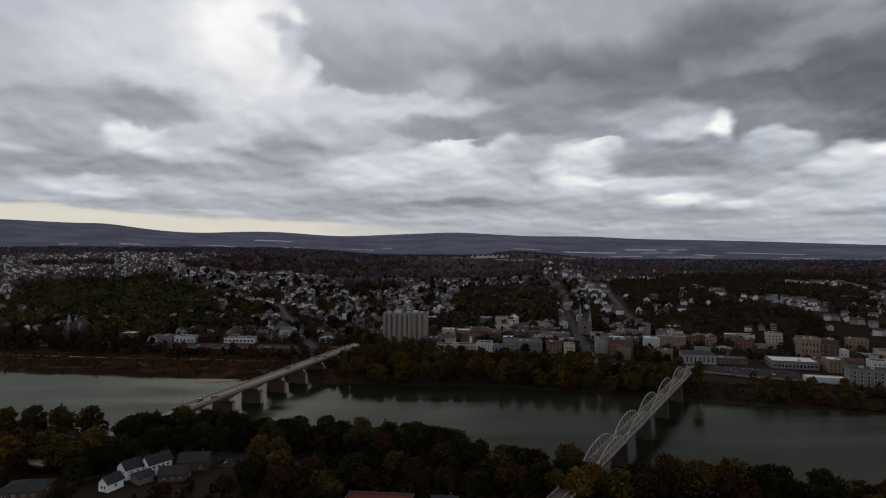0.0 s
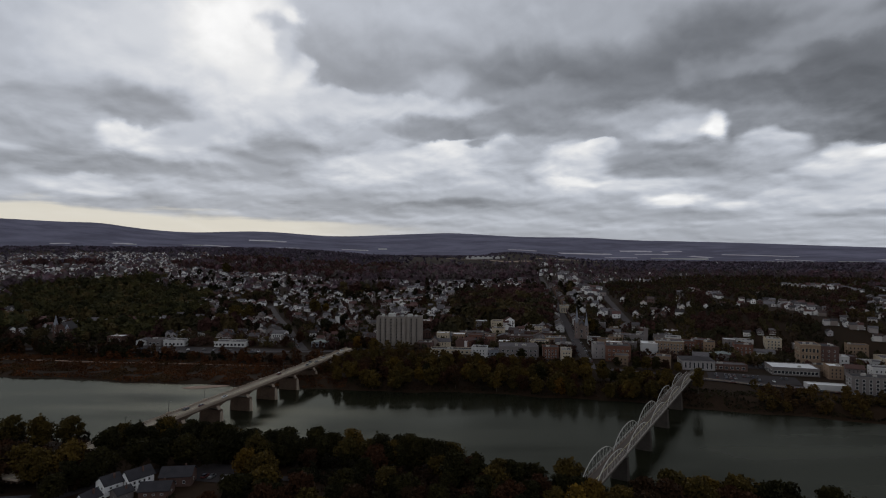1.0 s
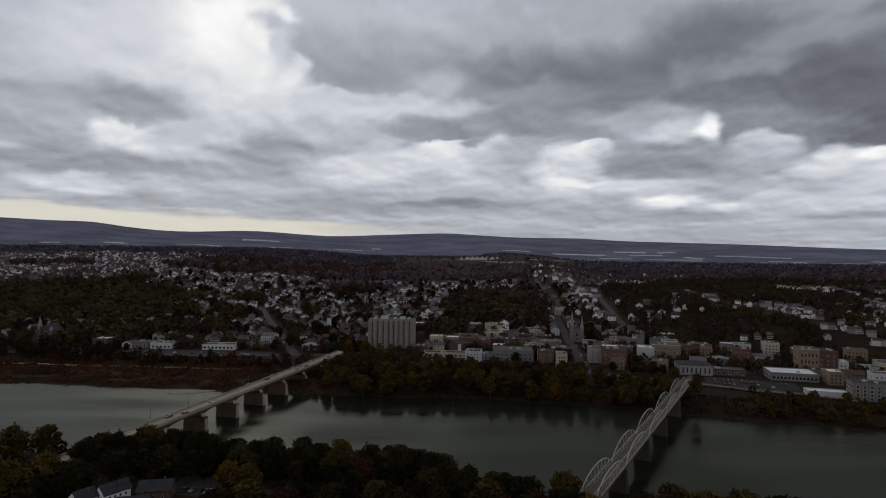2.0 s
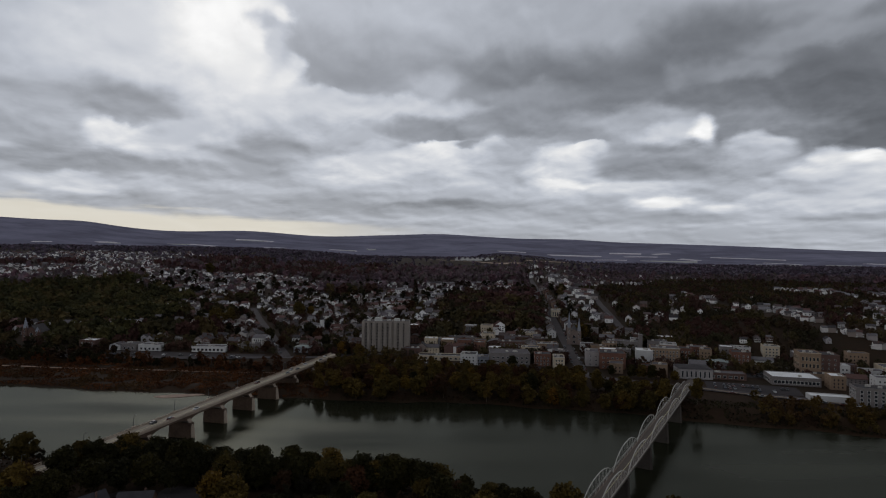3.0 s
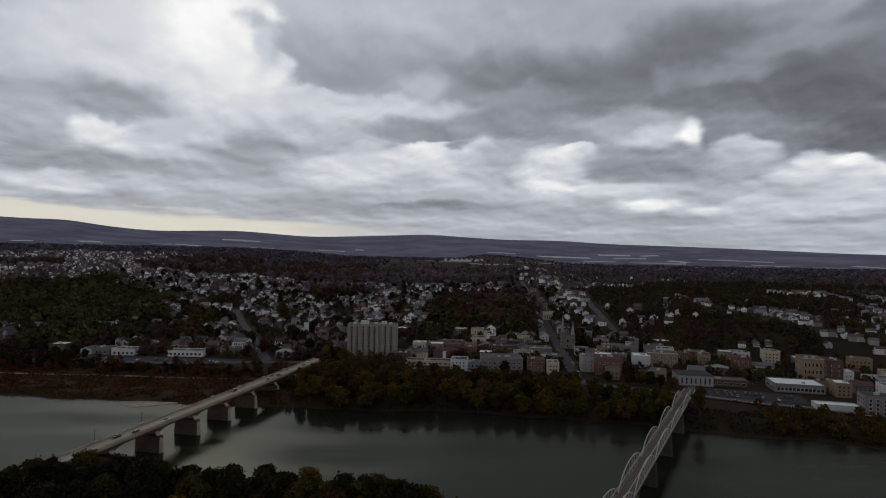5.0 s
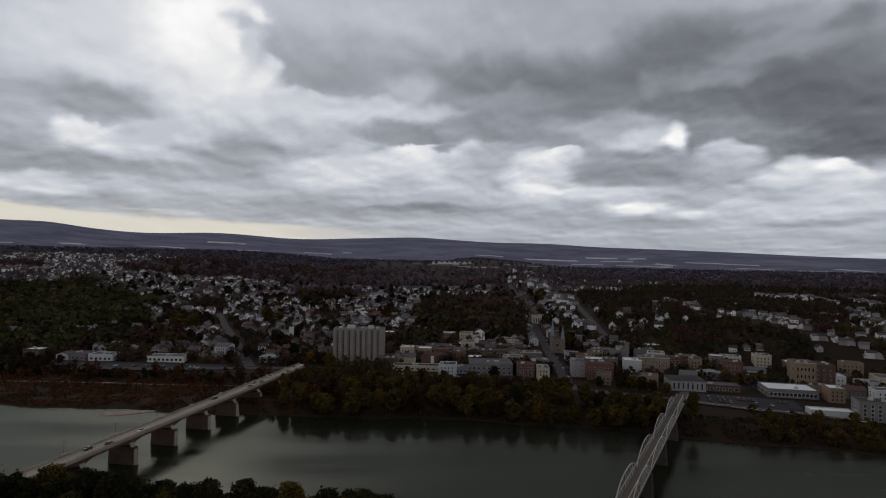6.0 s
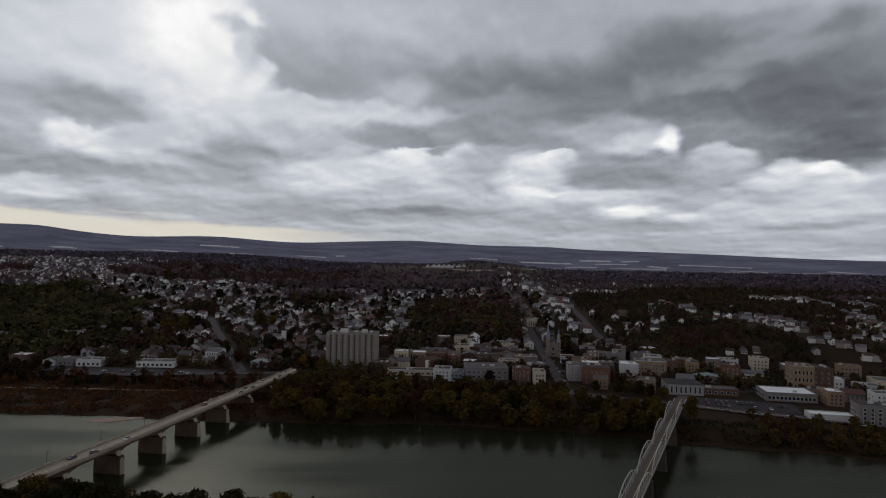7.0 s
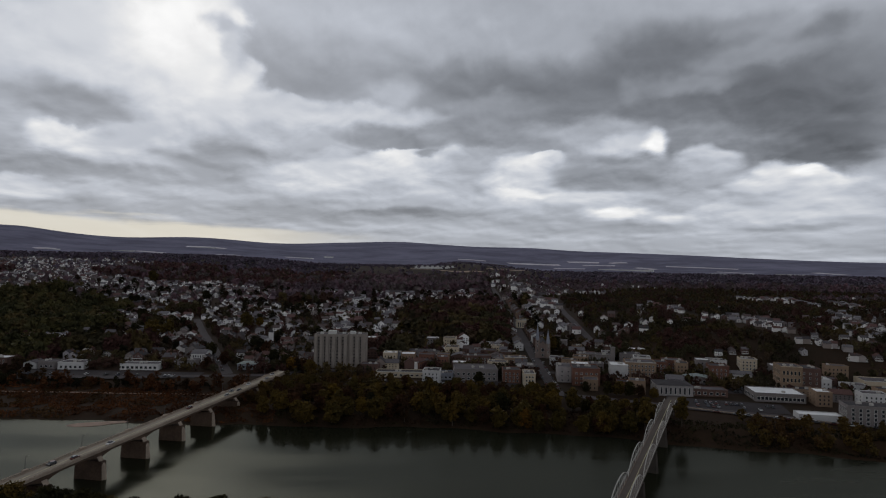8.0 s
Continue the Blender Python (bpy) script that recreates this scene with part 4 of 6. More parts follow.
def off_truss(x, y):
    """How far a place lies from the middle of the truss bridge's roadway."""
    return abs((x - 84.6) * 0.851 - (y - 272.4) * 0.524)


def tree(shape, colour, x, y, size=1.0):
    if y > 300 and off_truss(x, y) < 9:
        return
    grove.put((shape, colour, rt.randrange(3)), x, y, land(x, y) - 0.2, rt.uniform(0, 360), size * rt.uniform(0.93, 1.07))


# near bank, first the row along the water
for x, y in ((-221, 289), (-210, 294), (-192, 289), (-181, 294)):
    tree("tall", "olive", x, y)
for x, y in ((-150, 272), (-145, 286), (-134, 292), (-120, 292), (-106, 286), (-95, 272)):
    tree("tall", "green", x, y, 0.93)
for x, y in ((-79, 263), (-69, 273), (-56, 276), (-39, 273), (-25, 266), (-12, 266), (1, 257), (7, 241)):
    tree("tall", rt.choice(("green", "green", "olive")), x, y, 0.98)
for i in range(30):
    x = -152 + 160 * (i + 0.5) / 30 + rt.uniform(-2, 2)
    tree("tall", rt.choice(("green", "green", "green", "olive")), x, near_bank(x) - (18 if i % 2 else 24) - rt.uniform(0, 6), rt.uniform(0.78, 0.9))
for x, y in ((-167, 252), (-158, 260), (-150, 250), (-200, 258), (-176, 238), (-212, 262), (-190, 262)):
    tree("round", rt.choice(("russet", "olive")), x, y, 0.92)
tree("round", "gold", -81, 252, 1.12)
tree("round", "olive", -72, 248, 0.9)
for x, y, c, s in ((15, 240, "green", 0.9), (22, 236, "olive", 0.9), (33, 240, "green", 1.15), (39, 229, "russet", 0.9), (52, 238, "olive", 1.15), (59, 229, "gold", 0.8),
                   (78, 222, "russet", 1.0), (90, 228, "olive", 1.1), (98, 228, "gold", 1.1), (106, 216, "russet", 1.0), (117, 232, "green", 1.15), (127, 228, "green", 1.1), (134, 218, "green", 1.0)):
    tree("round", c, x, y, s)
for x, y, c, z in ((84, 216, "russet", 1.1), (96, 218, "olive", 1.2), (104, 226, "gold", 1.15), (112, 222, "olive", 1.2), (122, 222, "green", 1.3), (132, 226, "green", 1.25), (142, 214, "green", 1.2), (150, 206, "olive", 1.1), (110, 208, "russet", 1.0)):
    tree("round", c, x, y, z)
for x, y, c, z in ((57, 216, "gold", 1.05), (65, 212, "olive", 1.0), (50, 212, "gold", 0.9), (74, 208, "russet", 1.0), (44, 216, "olive", 0.9)):
    tree("round", c, x, y, z)
for x, y, c, z in ((-186, 252, "russet", 1.0), (-178, 246, "olive", 0.95), (-166, 244, "russet", 1.0), (-158, 250, "olive", 1.0), (-150, 244, "russet", 0.95), (-142, 252, "green", 1.0), (-205, 248, "olive", 1.0), (-215, 240, "gold", 0.9),
                   (-196, 228, "russet", 0.8), (-140, 240, "green", 0.9), (-132, 262, "green", 1.1), (-122, 262, "green", 1.1), (-112, 266, "green", 1.1), (-102, 264, "green", 1.0), (-146, 226, "green", 0.8), (-76, 226, "green", 0.9), (-68, 232, "olive", 0.9),
                   (-82, 214, "russet", 0.7), (-60, 220, "green", 0.8), (-36, 226, "green", 0.95), (-52, 226, "russet", 0.9), (-12, 224, "green", 0.9), (14, 214, "green", 0.9), (26, 218, "russet", 0.9), (-104, 210, "russet", 0.6), (-138, 206, "green", 0.7)):
    tree("round", c, x, y, z)
for i in range(34):
    x = -100 + 165 * i / 34 + rt.uniform(-3, 3)
    y = near_bank(x) - rt.uniform(14, 42)
    tree("round", rt.choice(("green", "green", "olive", "russet")), x, y, rt.uniform(0.75, 0.95))
for x, y, c, z in ((-168, 243, "olive", 1.12), (-160, 239, "olive", 1.0), (-176, 248, "russet", 1.1), (-152, 246, "olive", 1.05), (-184, 240, "gold", 0.85), (-146, 236, "green", 0.8), (-140, 243, "green", 0.85)):
    tree("tall", c, x, y, z)
for i in range(26):
    x, y = -80 + 120 * i / 26 + rt.uniform(-2, 2), rt.uniform(208, 236)
    if not any(math.hypot(x - p, y - q) < g + 4 for p, q, g in NEAR_OPEN):
        tree("round", rt.choice(("green", "green", "green", "russet", "olive")), x, y, rt.uniform(0.7, 0.9))
for i in range(7):
    x = rt.uniform(138, 195)
    tree(rt.choice(("round", "tall")), rt.choice(("green", "olive", "russet")), x, near_bank(x) - rt.uniform(6, 40))

# far bank, a belt of woods between the bridges
for i in range(140):
    x = -78 + 262 * (i + 0.5) / 140 + rt.uniform(-3, 3)
    d = rt.choice((6, 16, 27, 40, 52)) + rt.uniform(-4, 4)
    if x > 120:
        d = min(d, 34)
    y = far_bank(x) + d / math.cos(radians(tangent(x)))
    tree(rt.choice(("bank", "bank", "bank", "slim")), rt.choice(("olive", "olive", "olive", "olive", "olive", "russet") if i % 3 else ("olive", "green", "gold", "russet", "olive", "olive")), x, y, rt.uniform(0.8, 1.15) * (1.15 if d < 21 else 1.0))
# scrub below the town beyond the truss bridge, and on the plain upstream
SCRUB, SCRUB_DOWN = [], []
for i in range(170):
    x = 216 + 190 * rt.random()
    SCRUB_DOWN.append((x, far_bank(x) + rt.uniform(3, 40), rt.uniform(0.4, 0.9)))
for i in range(190):
    x = -440 + 340 * rt.random()
    SCRUB.append((x, far_bank(x) + (rt.uniform(60, 90) if i % 4 else rt.uniform(14, 60)), rt.uniform(0.4, 0.95) if i % 4 else rt.uniform(0.25, 0.5)))
for x, y, c, s in ((-75, 575, "russet", 1.2), (-66, 570, "russet", 1.1), (-85, 585, "green", 1.1), (-60, 560, "olive", 1.2), (-98, 600, "green", 1.2), (-150, 585, "russet", 0.9), (40, 562, "green", 1.0), (74, 522, "green", 0.9)):
    tree("bank", c, x, y, s)


for x, y, c, s in ((163, 484, "green", 0.9), (170, 480, "olive", 1.0), (177, 478, "green", 0.95), (184, 474, "russet", 0.8), (150, 494, "green", 0.7), (192, 470, "olive", 0.7), (205, 462, "green", 0.6)):
    tree("bank", c, x, y, s)


# large trees among the houses
for x, y, c, z in ((-247, 722, "olive", 1.9), (-236, 738, "olive", 1.6), (-165, 795, "olive", 1.9), (-154, 815, "gold", 1.1), (167, 648, "olive", 1.6), (176, 655, "green", 1.3), (-295, 700, "green", 1.8), (-310, 690, "green", 1.6),
                   (-312, 862, "green", 1.6), (-162, 640, "green", 1.2), (-126, 660, "green", 1.4), (-112, 640, "russet", 1.2), (-78, 573, "gold", 1.1), (232, 1028, "green", 1.8), (-380, 1010, "green", 1.5), (-293, 1069, "green", 1.7),
                   (-102, 1130, "green", 1.7), (-468, 1308, "olive", 2.0), (-140, 602, "russet", 1.0), (60, 740, "green", 1.5), (120, 760, "green", 1.6), (-60, 700, "green", 1.3), (20, 760, "olive", 1.3), (-20, 840, "russet", 1.5)):
    tree("bank", c, x, y, z)

# ---- buildings of the town ----
WINDOWS = {}


def window_mesh(w, h, trim):
    key = (round(w, 2), round(h, 2), trim)
    if key not in WINDOWS:
        b = Build()
        f = min(0.16, w * 0.12)

        def ring(dx, y):
            return [(-w / 2 + dx, y, dx), (w / 2 - dx, y, dx), (w / 2 - dx, y, h - dx), (-w / 2 + dx, y, h - dx)]

        b.loft([ring(0, 0.02), ring(0, -0.06), ring(f, -0.06), ring(f, -0.012)])
        b.k[-1] = 1
        WINDOWS[key] = b.mesh("window", [M[trim], M["glass"]])
    return WINDOWS[key]


def window_rows(parent, face, storeys, bays, w, h, z0, rise, trim="trim", skip=(), inset=1.0):
    """Windows on one wall; face: 'front', 'left' or 'right' with the body's size."""
    side, bw, bd = face
    length = bw if side == "front" else bd
    for s in range(storeys):
        for i in range(bays):
            if (s, i) in skip:
                continue
            u = -length / 2 + inset + (length - 2 * inset) * (i + 0.5) / bays
            m = {"front": pose(u, -0.003, z0 + s * rise), "left": pose(-bw / 2 - 0.003, bd / 2 + u, z0 + s * rise, 0, 0, -90),
                 "right": pose(bw / 2 + 0.003, bd / 2 + u, z0 + s * rise, 0, 0, 90)}[side]
            part("window", window_mesh(w, h, trim), None, parent, m=m)


def flat_walls(w, d, h, parapet=0.7, t=0.35):
    b = Build()
    b.box(-w / 2, w / 2, 0, d, -3.0, h)
    for x0, x1, y0, y1 in ((-w / 2, w / 2, 0, t), (-w / 2, w / 2, d - t, d), (-w / 2, -w / 2 + t, t, d - t), (w / 2 - t, w / 2, t, d - t)):
        b.box(x0, x1, y0, y1, h, h + parapet)
    return b


def gable_roof(w, d, h, rise, over=0.5, axis="x", thick=0.22):
    b = Build()
    if axis == "x":
        prof = [(-over, h - over * 2 * rise / d), (d / 2, h + rise), (d + over, h - over * 2 * rise / d)]
        for (ya, za), (yb, zb) in zip(prof, prof[1:]):
            lo = [(-w / 2 - over, ya, za), (w / 2 + over, ya, za), (w / 2 + over, yb, zb), (-w / 2 - over, yb, zb)]
            b.solid(lo, [(x, y, z + thick) for x, y, z in lo])
    else:
        prof = [(-w / 2 - over, h - over * 2 * rise / w), (0, h + rise), (w / 2 + over, h - over * 2 * rise / w)]
        for (xa, za), (xb, zb) in zip(prof, prof[1:]):
            lo = [(xa, -over, za), (xb, -over, zb), (xb, d + over, zb), (xa, d + over, za)]
            b.solid(lo, [(x, y, z + thick) for x, y, z in lo])
    return b


def gable_walls(w, d, h, rise, axis="x"):
    b = Build().box(-w / 2, w / 2, 0, d, -3.0, h)
    if axis == "x":
        for x in (-w / 2, w / 2 - 0.2):
            b.solid([(x, 0, h), (x + 0.2, 0, h), (x + 0.2, d, h), (x, d, h)], [(x, d / 2 - 0.01, h + rise), (x + 0.2, d / 2 - 0.01, h + rise), (x + 0.2, d / 2 + 0.01, h + rise), (x, d / 2 + 0.01, h + rise)])
    else:
        for y in (0, d - 0.2):
            b.solid([(-w / 2, y, h), (w / 2, y, h), (w / 2, y + 0.2, h), (-w / 2, y + 0.2, h)], [(-0.01, y, h + rise), (0.01, y, h + rise), (0.01, y + 0.2, h + rise), (-0.01, y + 0.2, h + rise)])
    return b


def hip_roof(w, d, h, rise, over=0.5):
    b = Build()
    lo = [(-w / 2 - over, -over, h), (w / 2 + over, -over, h), (w / 2 + over, d + over, h), (-w / 2 - over, d + over, h)]
    k = min(w, d) / 2
    hi = [(-w / 2 + k, d / 2 - 0.1 if d <= w else k, h + rise), (w / 2 - k, d / 2 - 0.1 if d <= w else k, h + rise),
          (w / 2 - k, d / 2 + 0.1 if d <= w else d - k, h + rise), (-w / 2 + k, d / 2 + 0.1 if d <= w else d - k, h + rise)]
    return b.solid(lo, hi)


FOOT = []


def block(name, label, category, x, y, w, d, h, wall, roof="flatroof", kind="flat", storeys=2, bays=5, win=(1.2, 1.6), turn=None, rise=2.5, side_bays=0, units=2, trim="trim", z=None, base=1.2):
    """A town building whose front wall's middle stands at x, y."""
    turn = tangent(x) if turn is None else turn
    ground = min(land(x + k * w / 2 * math.cos(radians(turn)), y + k * w / 2 * math.sin(radians(turn))) for k in (-1, 0, 1)) if z is None else z
    FOOT.append((x - d / 2 * math.sin(radians(turn)), y + d / 2 * math.cos(radians(turn)), math.hypot(w, d) / 2 * 0.85))
    t = thing(name, pose(x, y, ground, 0, 0, turn), label, category)
    if kind == "flat":
        part("wall", flat_walls(w, d, h), M[wall], t)
        part("roof", Build().box(-w / 2 + 0.36, w / 2 - 0.36, 0.36, d - 0.36, h + 0.004, h + 0.15), M[roof], t)
        part("cornice", Build().box(-w / 2 - 0.15, w / 2 + 0.15, -0.18, -0.004, h + 0.25, h + 0.72), M[trim if wall in ("tan", "cream") else wall], t)
        ru = random.Random(int(x * 7 + y))
        for i in range(units):
            ux, uy = ru.uniform(-w * 0.35, w * 0.35), ru.uniform(d * 0.25, d * 0.7)
            u = Build().box(ux - 1.1, ux + 1.1, uy - 0.8, uy + 0.8, h + 0.154, h + 1.35)
            u.box(ux - 0.8, ux + 0.8, uy - 0.5, uy + 0.5, h + 1.35, h + 1.55)
            part("roof_unit", u, M["steel"], t)
    elif kind == "hip":
        part("wall", Build().box(-w / 2, w / 2, 0, d, -3.0, h), M[wall], t)
        part("roof", hip_roof(w, d, h, rise), M[roof], t)
    else:
        part("wall", gable_walls(w, d, h, rise, kind), M[wall], t)
        part("roof", gable_roof(w, d, h, rise, axis=kind), M[roof], t)
        ch = Build().box(w * 0.2, w * 0.2 + 0.6, d * 0.6, d * 0.6 + 0.6, h, h + rise + 0.7)
        part("chimney", ch, M["darkbrick"], t)
    step = (h - base - 0.6) / max(storeys, 1)
    if bays:
        window_rows(t, ("front", w, d), storeys, bays, win[0], min(win[1], step - 0.5), base, step, trim)
    if side_bays:
        for s in ("left", "right"):
            window_rows(t, (s, w, d), storeys, side_bays, win[0], min(win[1], step - 0.5), base, step, trim)
    return t


def high_rise():
    """Nine storeys, two wings, pale piers between columns of windows."""
    x, y = -38.5, 588
    t = thing("apartment_tower", pose(x, y, land(x, y) - 0.5, 0, 0, -3), "pale brown nine-storey apartment tower with window columns", "tower block")
    h = 28.6
    for name, x0, x1, y0, y1 in (("wing", -22.5, 6.0, 0, 17), ("wing", 6.0, 22.5, 1.6, 17)):
        b = Build().box(x0, x1, y0, y1, -4, h)
        for a, bb, c, d in ((x0, x1, y0, y0 + 0.4), (x0, x1, y1 - 0.4, y1), (x0, x0 + 0.4, y0 + 0.4, y1 - 0.4), (x1 - 0.4, x1, y0 + 0.4, y1 - 0.4)):
            b.box(a, bb, c, d, h, h + 0.9)
        part(name, b, M["tower"], t)
        part("roof", Build().box(x0 + 0.42, x1 - 0.42, y0 + 0.42, y1 - 0.42, h + 0.004, h + 0.2), M["flatroof"], t)
    for px in (-22.5, -17.6, -12.4, -7.0, -1.6, 3.4):
        part("rib", Build().box(px, px + 2.4, -1.3, -0.004, -4, h - 0.4), M["tower"], t)
    for px in (8.0, 13.4, 19.6):
        part("rib", Build().box(px, px + 2.4, 0.4, 1.596, -4, h - 0.4), M["tower"], t)
    for s in range(9):
        z = 2.2 + s * 2.95
        for wx in (-18.9, -13.8, -8.4, -2.9, 2.0):
            part("window", window_mesh(1.5, 1.7, "tower"), None, t, m=pose(wx + 0.3, -0.003, z))
        for wx in (12.0, 17.4):
            part("window", window_mesh(1.5, 1.7, "tower"), None, t, m=pose(wx, 1.597, z))
        for wy in (4, 9, 14):
            part("window", window_mesh(1.3, 1.5, "tower"), None, t, m=pose(-22.503, wy, z, 0, 0, -90))
    # dark bands between windows paint the shade of the recessed columns
    for wx, wy, half in [(x + 0.3, 0.0, 0.75) for x in (-18.9, -13.8, -8.4, -2.9, 2.0)] + [(12.0, 1.6, 0.75), (17.4, 1.6, 0.75)]:
        b = Build()
        for s in range(8):
            b.box(wx - half, wx + half, wy - 0.05, wy - 0.003, 2.2 + s * 2.95 + 1.703, 2.2 + s * 2.95 + 2.947)
        part("spandrel", b, M["spandrel"], t, "dark bands for shade in the window recesses")
    for px, py, w, d, hh in ((-8, 9, 7, 5, 3.2), (10, 10, 5, 4, 2.6), (-17, 8, 3, 3, 2.0), (16, 11, 2.5, 3, 1.6), (2, 12, 3, 2.5, 1.4)):
        part("roof_house", Build().box(px - w / 2, px + w / 2, py - d / 2, py + d / 2, h + 0.204, h + hh), M["trim"], t)


high_rise()


def church(name, x, y, turn, wall, spires, nave, label):
    """A nave with a gable roof and one or two spired towers at its front."""
    w, d, h = nave
    t = thing(name, pose(x, y, land(x, y), 0, 0, turn), label, "church")
    part("nave", gable_walls(w, d, h, w * 0.55, "y"), M[wall], t)
    part("roof", gable_roof(w, d, h, w * 0.55, axis="y"), M["darkroof"], t)
    for sx, sh, cap in spires:
        b = Build().box(sx - 2.1, sx + 2.1, -1.6, 2.6, -3, sh)
        for cx, cy in ((-2.1, -1.6), (1.5, -1.6), (1.5, 2.0), (-2.1, 2.0)):
            b.box(sx + cx, sx + cx + 0.6, cy, cy + 0.6, sh, sh + 2.0)
        tw = part("tower", b, M[wall], t)
        part("spire", Build().solid([(sx - 1.9, -1.4, sh), (sx + 1.9, -1.4, sh), (sx + 1.9, 2.4, sh), (sx - 1.9, 2.4, sh)],
                                    [(sx - 0.05, 0.45, sh + cap), (sx + 0.05, 0.45, sh + cap), (sx + 0.05, 0.55, sh + cap), (sx - 0.05, 0.55, sh + cap)]), M["bluegrey"], tw, "slender pointed spire")
        for z in (sh * 0.35, sh * 0.65, sh * 0.86):
            part("window", window_mesh(1.0, 2.2, "trim"), None, t, m=pose(sx, -1.603, z))
    for z, ww, hh in ((1.5, 1.8, 2.6), (h * 0.6, 2.6, 3.4)):
        part("window", window_mesh(ww, hh, "trim"), None, t, m=pose(0, -0.003, z))
    window_rows(t, ("left", w, d), 1, 6, 1.2, 3.6, 2.0, 1, "trim")


church("church", 152, 622, -14, "churchstone", ((-5, 17, 17), (5, 14, 14)), (12, 30, 10), "brown stone church with two slender spires")
church("church", -406, 640, 10, "darkbrick", ((-5.5, 13, 11), (5.5, 9, 5)), (13, 26, 8), "dark brick church with a pointed corner tower")

# by the tower block and along the main street
block("house", "white gabled three-storey house among dark trees", "house", 85, 693, 11, 12, 8.5, "bright_white", "shingle", "y", 3, 3, (1.3, 1.6), 0, 3.6, 3)
block("store", "long low tan building behind the riverside trees", "store", 14, 551, 42, 12, 4.2, "cream", "darkroof", "flat", 1, 9, (2.4, 1.6))
block("hall", "small grey hall with white-framed tall windows", "hall", 10, 614, 15, 14, 7, "bluegrey", "flatroof", "flat", 1, 4, (1.7, 4.2), -4)
block("office_building", "long grey flat-roofed office block behind trees", "office", 36, 628, 34, 14, 6, "greywall", "flatroof", "flat", 2, 8, (1.6, 1.5), -4)
block("store", "wide grey flat-roofed store facing the river", "store", 74, 535, 35, 26, 9, "greywall", "flatroof", "flat", 2, 8, (2.2, 1.8), -4, units=4, side_bays=3)
block("store", "low dark-fronted store with white signs", "store", 48, 540, 16, 14, 5, "bluegrey", "flatroof", "flat", 1, 4, (2.2, 2.0), -4)
block("apartment_house", "red brick block with rows of white windows", "apartment house", 83, 589, 25, 14, 9, "darkbrick", "darkroof", "flat", 3, 8, (1.4, 1.5), -4, side_bays=3)
block("row_building", "tan brick row with a white cornice", "shop row", 118, 588, 20, 14, 7.5, "tan", "flatroof", "flat", 2, 7, (1.3, 1.7), -6, side_bays=3)
block("shop", "narrow cream shop with a pitched roof", "shop", 112, 512, 9, 16, 10, "cream", "flatroof", "flat", 3, 3, (1.4, 1.6), -8, side_bays=4)
block("shop", "red brick shop beside the street", "shop", 101, 526, 14, 16, 10, "brick", "darkroof", "flat", 3, 4, (1.4, 1.7), -8, side_bays=3)
block("shop", "plain grey shop beside the street", "shop", 120, 548, 10, 14, 9, "greywall", "flatroof", "flat", 2, 3, (1.4, 1.7), -8)
block("public_building", "pale classical building with tall columned windows", "public building", 177, 804, 19, 16, 9.5, "cream", "flatroof", "flat", 1, 6, (1.5, 6.0), -8, side_bays=4)
block("shop", "plain pale grey block at the street corner", "shop", 145, 528, 12, 20, 12, "palewall", "flatroof", "flat", 3, 2, (1.2, 1.5), -12)
block("warehouse", "brown brick warehouse with a flat roof", "warehouse", 158, 515, 21, 22, 13, "brick", "darkroof", "flat", 3, 5, (1.8, 1.6), -12, units=3)
block("office_building", "grey flat-roofed office block", "office", 188, 598, 18, 14, 7.5, "greywall", "flatroof", "flat", 2, 6, (1.3, 1.5), -14)
tw = block("office_building", "grey office block with a square corner tower", "office", 200, 585, 16, 14, 9, "greywall", "flatroof", "flat", 2, 5, (1.3, 1.6), -14)
part("corner_tower", Build().box(5.0, 8.6, -0.6, 3.4, -2, 16).box(4.7, 8.9, -0.9, 3.7, 16, 16.8), M["greywall"], tw)
block("shop", "tall white windowless block", "shop", 190, 528, 14, 16, 12.5, "white", "whiteroof", "flat", 1, 2, (1.0, 1.4), -16)
block("shop_row", "three-storey tan brick shop row", "shop row", 209, 530, 24, 18, 14, "tan", "flatroof", "flat", 4, 8, (1.3, 1.8), -16, side_bays=5, units=3)
block("shop", "brick shop with a pale shop front", "shop", 232, 548, 16, 16, 10, "brick", "darkroof", "flat", 3, 5, (1.3, 1.8), -18, side_bays=4)
block("hall", "pale grey hall with tall pilastered bays and dark hipped roof", "hall", 212, 478, 25, 22, 7.6, "palewall", "darkroof", "hip", 1, 7, (1.5, 5.0), -12, 2.2, 5)
block("store", "low store with a pale green metal roof", "store", 250, 514, 21, 14, 4.6, "greywall", "tealroof", "y", 1, 5, (2.0, 1.8), -21, 1.6)
block("store", "low dark store with a flat grey roof", "store", 236, 476, 27, 14, 4.4, "darkbrick", "flatroof", "flat", 1, 6, (2.4, 2.0), -16)
block("store", "wide store with a white roof and window band", "store", 278, 456, 33, 24, 5.6, "greywall", "whiteroof", "flat", 1, 12, (2.3, 2.4), -16, units=1, side_bays=7)
block("bank_building", "tall tan brick building with arcaded cream bays", "office", 309, 487, 15, 20, 18, "tan", "flatroof", "flat", 3, 5, (1.7, 3.2), -20, side_bays=6, trim="cream")
block("office_building", "dark brown brick block behind the store", "office", 325, 488, 15, 22, 16, "darkbrick", "darkroof", "flat", 4, 3, (1.2, 1.6), -20, side_bays=5)
block("store", "long low white building above the river bank", "store", 273, 411, 25, 10, 3.6, "white", "whiteroof", "flat", 1, 0, (1, 1), -17, units=0)
